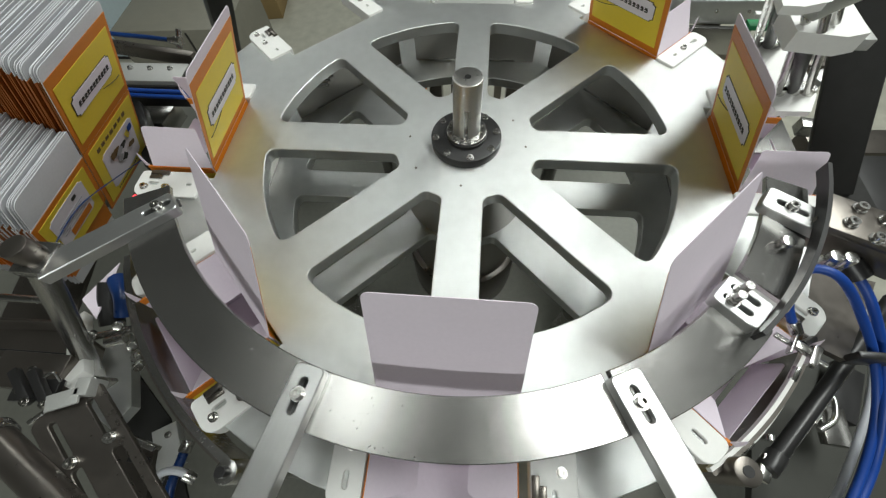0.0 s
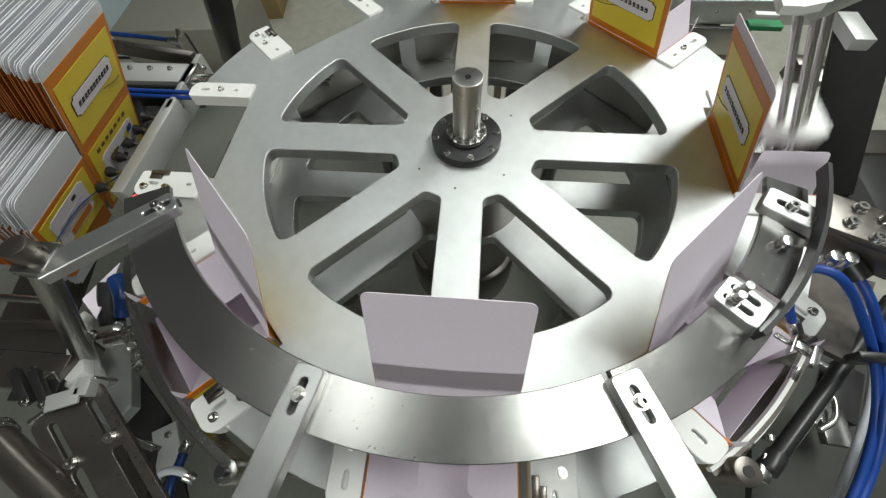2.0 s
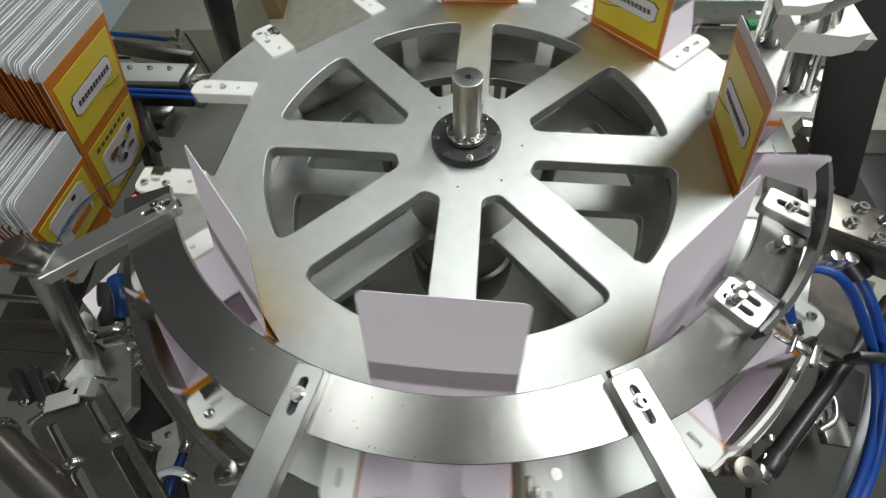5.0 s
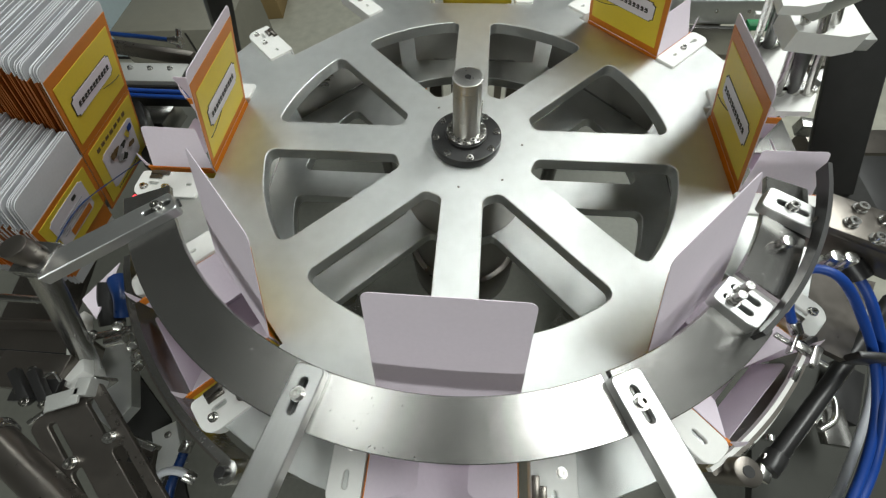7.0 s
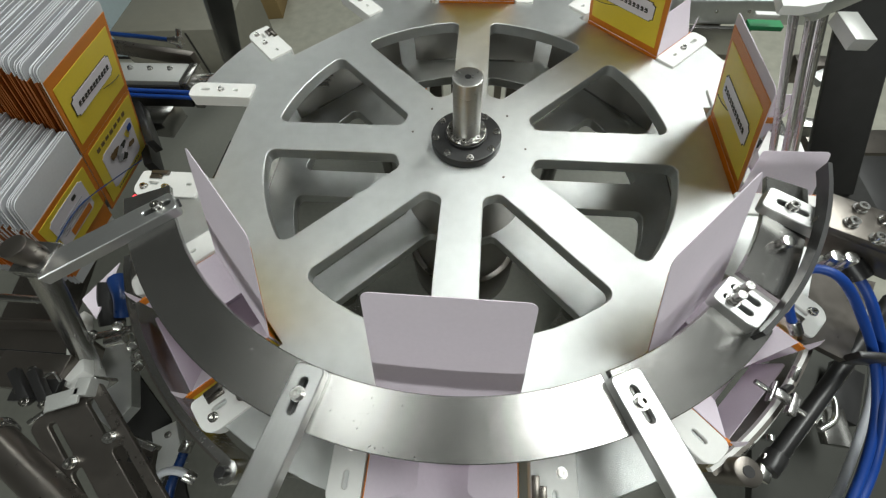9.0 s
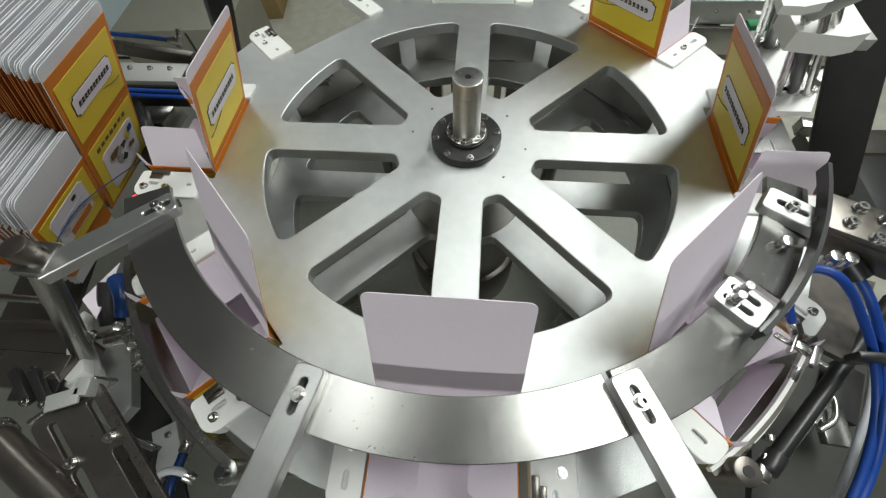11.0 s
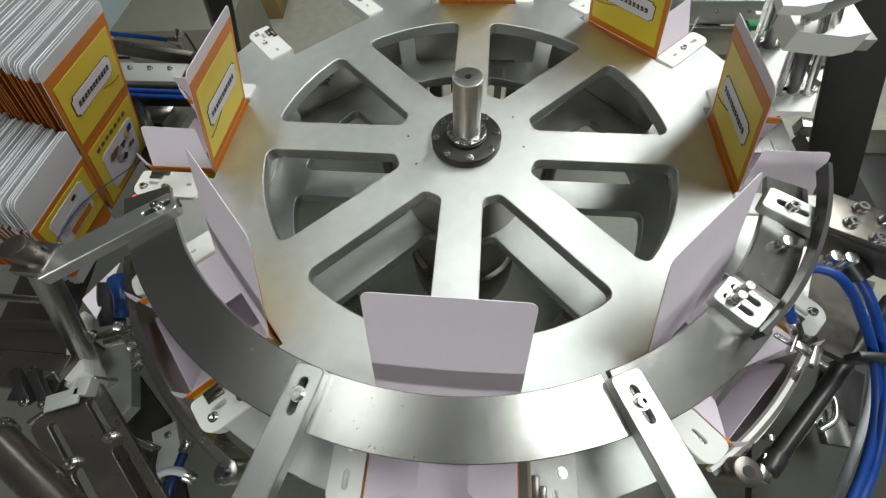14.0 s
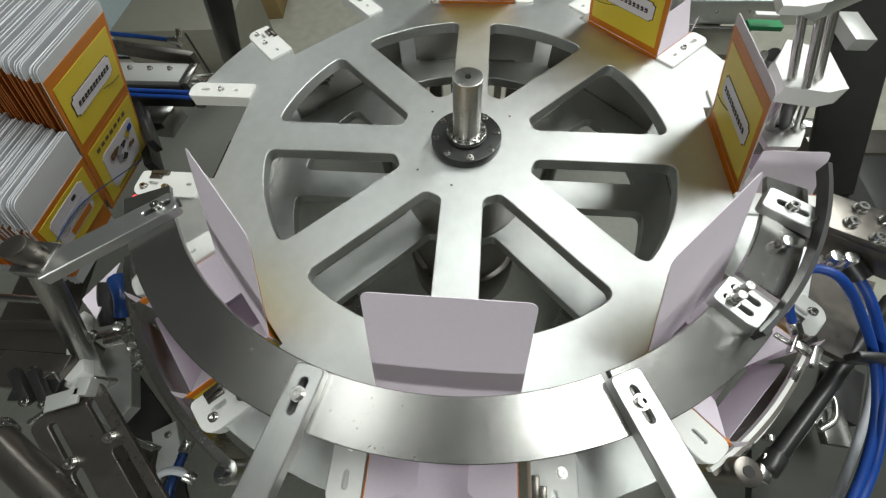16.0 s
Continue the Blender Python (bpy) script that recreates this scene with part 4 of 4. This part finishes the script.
part("elbow", tube(B(), [(-0.3946, -0.1687, -0.0700), (-0.3915, -0.1920, -0.0800), (-0.3862, -0.2116, -0.0900)], 0.012), DARK, bc)
lp = empty("lower_bracket", "dull steel angle bracket under the guide", "bracket", m=pose(0, 0, 0))
part("plate", prism(B(), [(-0.3739, -0.3152, -0.1400)[:2], (-0.3182, -0.3275, -0.1400)[:2], (-0.3011, -0.3969, -0.1400)[:2], (-0.3358, -0.4000, -0.1400)[:2]], -0.146, -0.14), FRAME, lp)
part("lip", beam(B(), (-0.3695, -0.3178, -0.1380), (-0.3174, -0.3302, -0.1380), 0.006, 0.012), CHROME, lp)
part("rib", beam(B(), (-0.3408, -0.3413, -0.1360), (-0.3173, -0.3410, -0.1360), 0.006, 0.004), DARK, lp)
# added black sheet: the shade of the open gap put in as colour
pit = empty("gap_shade_sheet", "black sheet standing in for the shade in the gap beside the guide", "cover plate", m=pose(0, 0, 0))
part("sheet", prism(B(), [(-0.4439, -0.2328, -0.2000)[:2], (-0.3569, -0.2970, -0.2000)[:2], (-0.2707, -0.4171, -0.2000)[:2], (-0.3600, -0.4250, -0.2000)[:2]], -0.204, -0.2), DARKPAINT_SHADE, pit)
part("pale_hose_guard", beam(B(), (-0.3528, -0.3072, -0.1900), (-0.3262, -0.3506, -0.1900), 0.03, 0.012), ANOD, pit)
screw(pit, pose(*(-0.3431, -0.3158, -0.1900)), SMALL_SCREW)
ln = empty("lever_pair", "two black steel levers with bright pivot screws", "lever", m=pose(0, 0, 0))
for a, b in (((-0.4100, -0.2742, -0.0350), (-0.3785, -0.3000, -0.0350)), ((-0.3915, -0.2728, -0.0350), (-0.3596, -0.3004, -0.0350))):
    part("lever", beam(B(), a, b, 0.008, 0.008), DARK, ln)
    screw(ln, pose(b[0], b[1], -0.0355), SMALL_SCREW)
part("loop", tube(B(), [(-0.3681, -0.2785, -0.0300), (-0.3614, -0.2740, -0.0300), (-0.3551, -0.2806, -0.0350)], 0.0014, 6), CHROME, ln)
an = empty("angle_piece", "bright bent aluminium angle above the slotted bracket", "bracket", m=pose(0, 0, 0))
part("flat", beam(B(), (-0.3358, -0.3012, -0.0120), (-0.3111, -0.2912, -0.0120), 0.014, 0.003), ANOD, an)
part("upright", beam(B(), (-0.3106, -0.2920, -0.0120), (-0.3127, -0.2775, -0.0120), 0.012, 0.02), ANOD, an)
br = empty("link_rod", "thin steel rod with bright ends beside the tray", "rod", m=pose(0, 0, 0))
part("rod", cyl(B(), (-0.5198, -0.2466, -0.1000), (-0.4252, -0.2458, -0.1000), 0.0012, seg=8), DARK, br)
part("end", cyl(B(), (-0.4282, -0.2454, -0.1000), (-0.4182, -0.2415, -0.1000), 0.004, seg=12, bevel=0.0008), CHROME, br)
part("block", beam(B(), (-0.4296, -0.2567, -0.1000), (-0.4146, -0.2525, -0.1000), 0.014, 0.012), ANOD, br)
hose = air_hose("clear plastic hose loop under the side guide", [(-0.2950, -0.3620, -0.1300), (-0.2872, -0.3500, -0.1200), (-0.2706, -0.3466, -0.1200), (-0.2560, -0.3537, -0.1300)], 0.004, GREYTUBE)
hose = air_hose("dark blue hose behind the side guide", [(-0.2892, -0.3192, -0.1500), (-0.2909, -0.3415, -0.1500), (-0.2910, -0.3678, -0.1500), (-0.2814, -0.3964, -0.1500)], 0.005, NAVY)

# ---- outfeed behind the turntable ----
table = empty("outfeed_table", "narrow steel outfeed table behind the turntable", "table", m=pose(0, 0, 0))
part("top", box(B(), -0.11, 0.385, -0.086, 0.11, 1.12, -0.0745, 0.001), ANOD, table)
for x in (-0.09, 0.09):
    for y in (0.46, 1.06):
        part("leg", box(B(), x - 0.015, y - 0.015, -0.95, x + 0.015, y + 0.015, -0.0865, 0.002), FRAME, table)
    part("side_guide", box(B(), x * 1.18 - 0.002, 0.40, -0.0744, x * 1.18 + 0.002, 1.1, -0.03, 0.001), STEEL, table)
wb = empty("guide_block", "white nylon guide block with dark screws under the rim", "guide block", m=pose(0, 0, 0))
part("block", beam(B(), (-0.1276, 0.4345, -0.1600), (-0.0320, 0.4357, -0.1600), 0.018, 0.02), NYLON, wb)
part("leg", box(B(), -0.01, -0.01, -0.31, 0.01, 0.01, -0.18, 0.001, pose((-0.0837, 0.4359, -0.1600)[0], (-0.0837, 0.4359, -0.1600)[1], 0)), FRAME, wb)
for p in ((-0.0783, 0.4398, -0.1600), (-0.0553, 0.4406, -0.1600)):
    screw(wb, pose(*p), DARK_SCREW)
part("bar", beam(B(), (-0.1234, 0.4202, -0.1700), (0.1107, 0.4247, -0.1700), 0.006, 0.01), ANOD, wb)
oc = empty("orange_cable", "short orange cable below the turntable", "cable", m=pose(0, 0, 0))
part("cable", tube(B(), [(-0.1266, 0.4063, -0.2200), (-0.1062, 0.3724, -0.2100), (-0.1000, 0.3506, -0.2200), (-0.1137, 0.3312, -0.2400)], 0.004), ORANGE, oc)
part("plug", cyl(B(), (-0.1341, 0.4160, -0.2220), (-0.1218, 0.3983, -0.2180), 0.006, seg=12), DARK, oc)

# ---- machine deck, floor, unseen walls and ceiling ----
deck = empty("machine_deck", "grey steel machine deck below the turntable", "machine table", m=pose(0, 0, -0.31))
part("plate", box(B(), -1.05, -0.62, -0.012, 0.62, 0.42, 0, 0.002), DECK, deck)
part("cabinet", box(B(), -1.0, -0.58, -0.63, 0.58, 0.38, -0.0125, 0.004), OLIVE, deck)
part("bearing_housing", cyl(B(), (0, 0, 0.0), (0, 0, 0.10), 0.085, seg=48, bevel=0.004), FRAME, deck)
for k in range(4):
    x, y = polar(0.20, 45 + 90 * k)
    part("stay", cyl(B(), (x, y, 0), (x, y, 0.17), 0.012, seg=20), STEEL, deck)
tagged(part("floor", box(B(), -4, -4, -1.0, 4, 5, -0.95), FLOOR), "worn grey-green painted workshop floor", "floor", kind="structure")
# walls and ceiling stay unseen; added so the metal reflects a grey room
for n, b in (("wall_north", (-4, 5, -1, 4, 5.1, 1.95)), ("wall_south", (-4, -4.1, -1, 4, -4, 1.95)), ("wall_west", (-4.1, -4.1, -1, -4, 5.1, 1.95)), ("wall_east", (4, -4.1, -1, 4.1, 5.1, 1.95))):
    tagged(part(n, box(B(), *b), WALL), "plain grey unseen wall, added for the metal to reflect", "wall", kind="structure")
tagged(part("ceiling", box(B(), -4, -4, 1.95, 4, 5, 2.0), CEIL), "plain grey unseen ceiling, added for the metal to reflect", "ceiling", kind="structure")


def cycle_rows(marks, first=-1):
    """Rows of (seconds, value) for a move that comes once in each turn of the machine."""
    rows = []
    for k in range(first, 5):
        rows += [(t + STEP * k, v) for t, v in marks]
    inside = [(t, v) for t, v in rows if 0.0 < t < 16.0]
    before = [v for t, v in rows if t <= 0.0]
    return [(0.0, before[-1] if before else inside[0][1])] + inside + [(16.0, inside[-1][1])]


def motions():
    walk(turntable, [(t, pose(0, 0, 0, 0, 0, a)) for t, a in turn_rows()])
    starts = [(-180, None), (-135, None), (-90, None), (-45, None), (0, None), (45, None)]
    starts += [(-180, 2.82 + STEP * k) for k in range(4)]
    obs = [carton] + [copy_thing(carton, Matrix.Identity(4)) for _ in starts[1:]]
    for ob, (s, l) in zip(obs, starts):
        rows = carton_rows(s, l)
        walk(ob, rows)
        flaps = sorted([c for c in ob.children if c.name.startswith("side_flap")], key=lambda c: c.location.y)
        for f, side in zip(flaps, (-1, 1)):
            walk(f, flap_rows(side, rows))
    # pusher head: down once in each pause
    rows = cycle_rows(((1.56, 0.0), (1.66, 0.3), (1.76, 1.0), (1.92, 1.0), (2.0, 0.6), (2.07, 0.25), (2.14, 0.0)))
    walk(PUSH, [(t, pose(*(PUSH_DOWN * v))) for t, v in rows])
    rows = cycle_rows(((1.58, 0.0), (1.68, 0.5), (1.78, 1.0), (1.86, 1.0), (1.96, 0.0)))
    walk(grip, [(t, pose(*GRIP0.lerp(GRIP1, v))) for t, v in rows])
    # feeder arm: out to the magazine, then back with a carton
    rows = cycle_rows(((1.72, 0.0), (1.84, 0.25), (1.96, 1.0), (2.45, 1.0), (2.52, 0.8), (2.60, 0.42), (2.70, 0.1), (2.80, 0.0)))
    walk(feeder, [(t, pose(*(FA + Vector((0.135 * (1 - v), 0, -0.078 * (1 - v)))))) for t, v in rows])


motions()
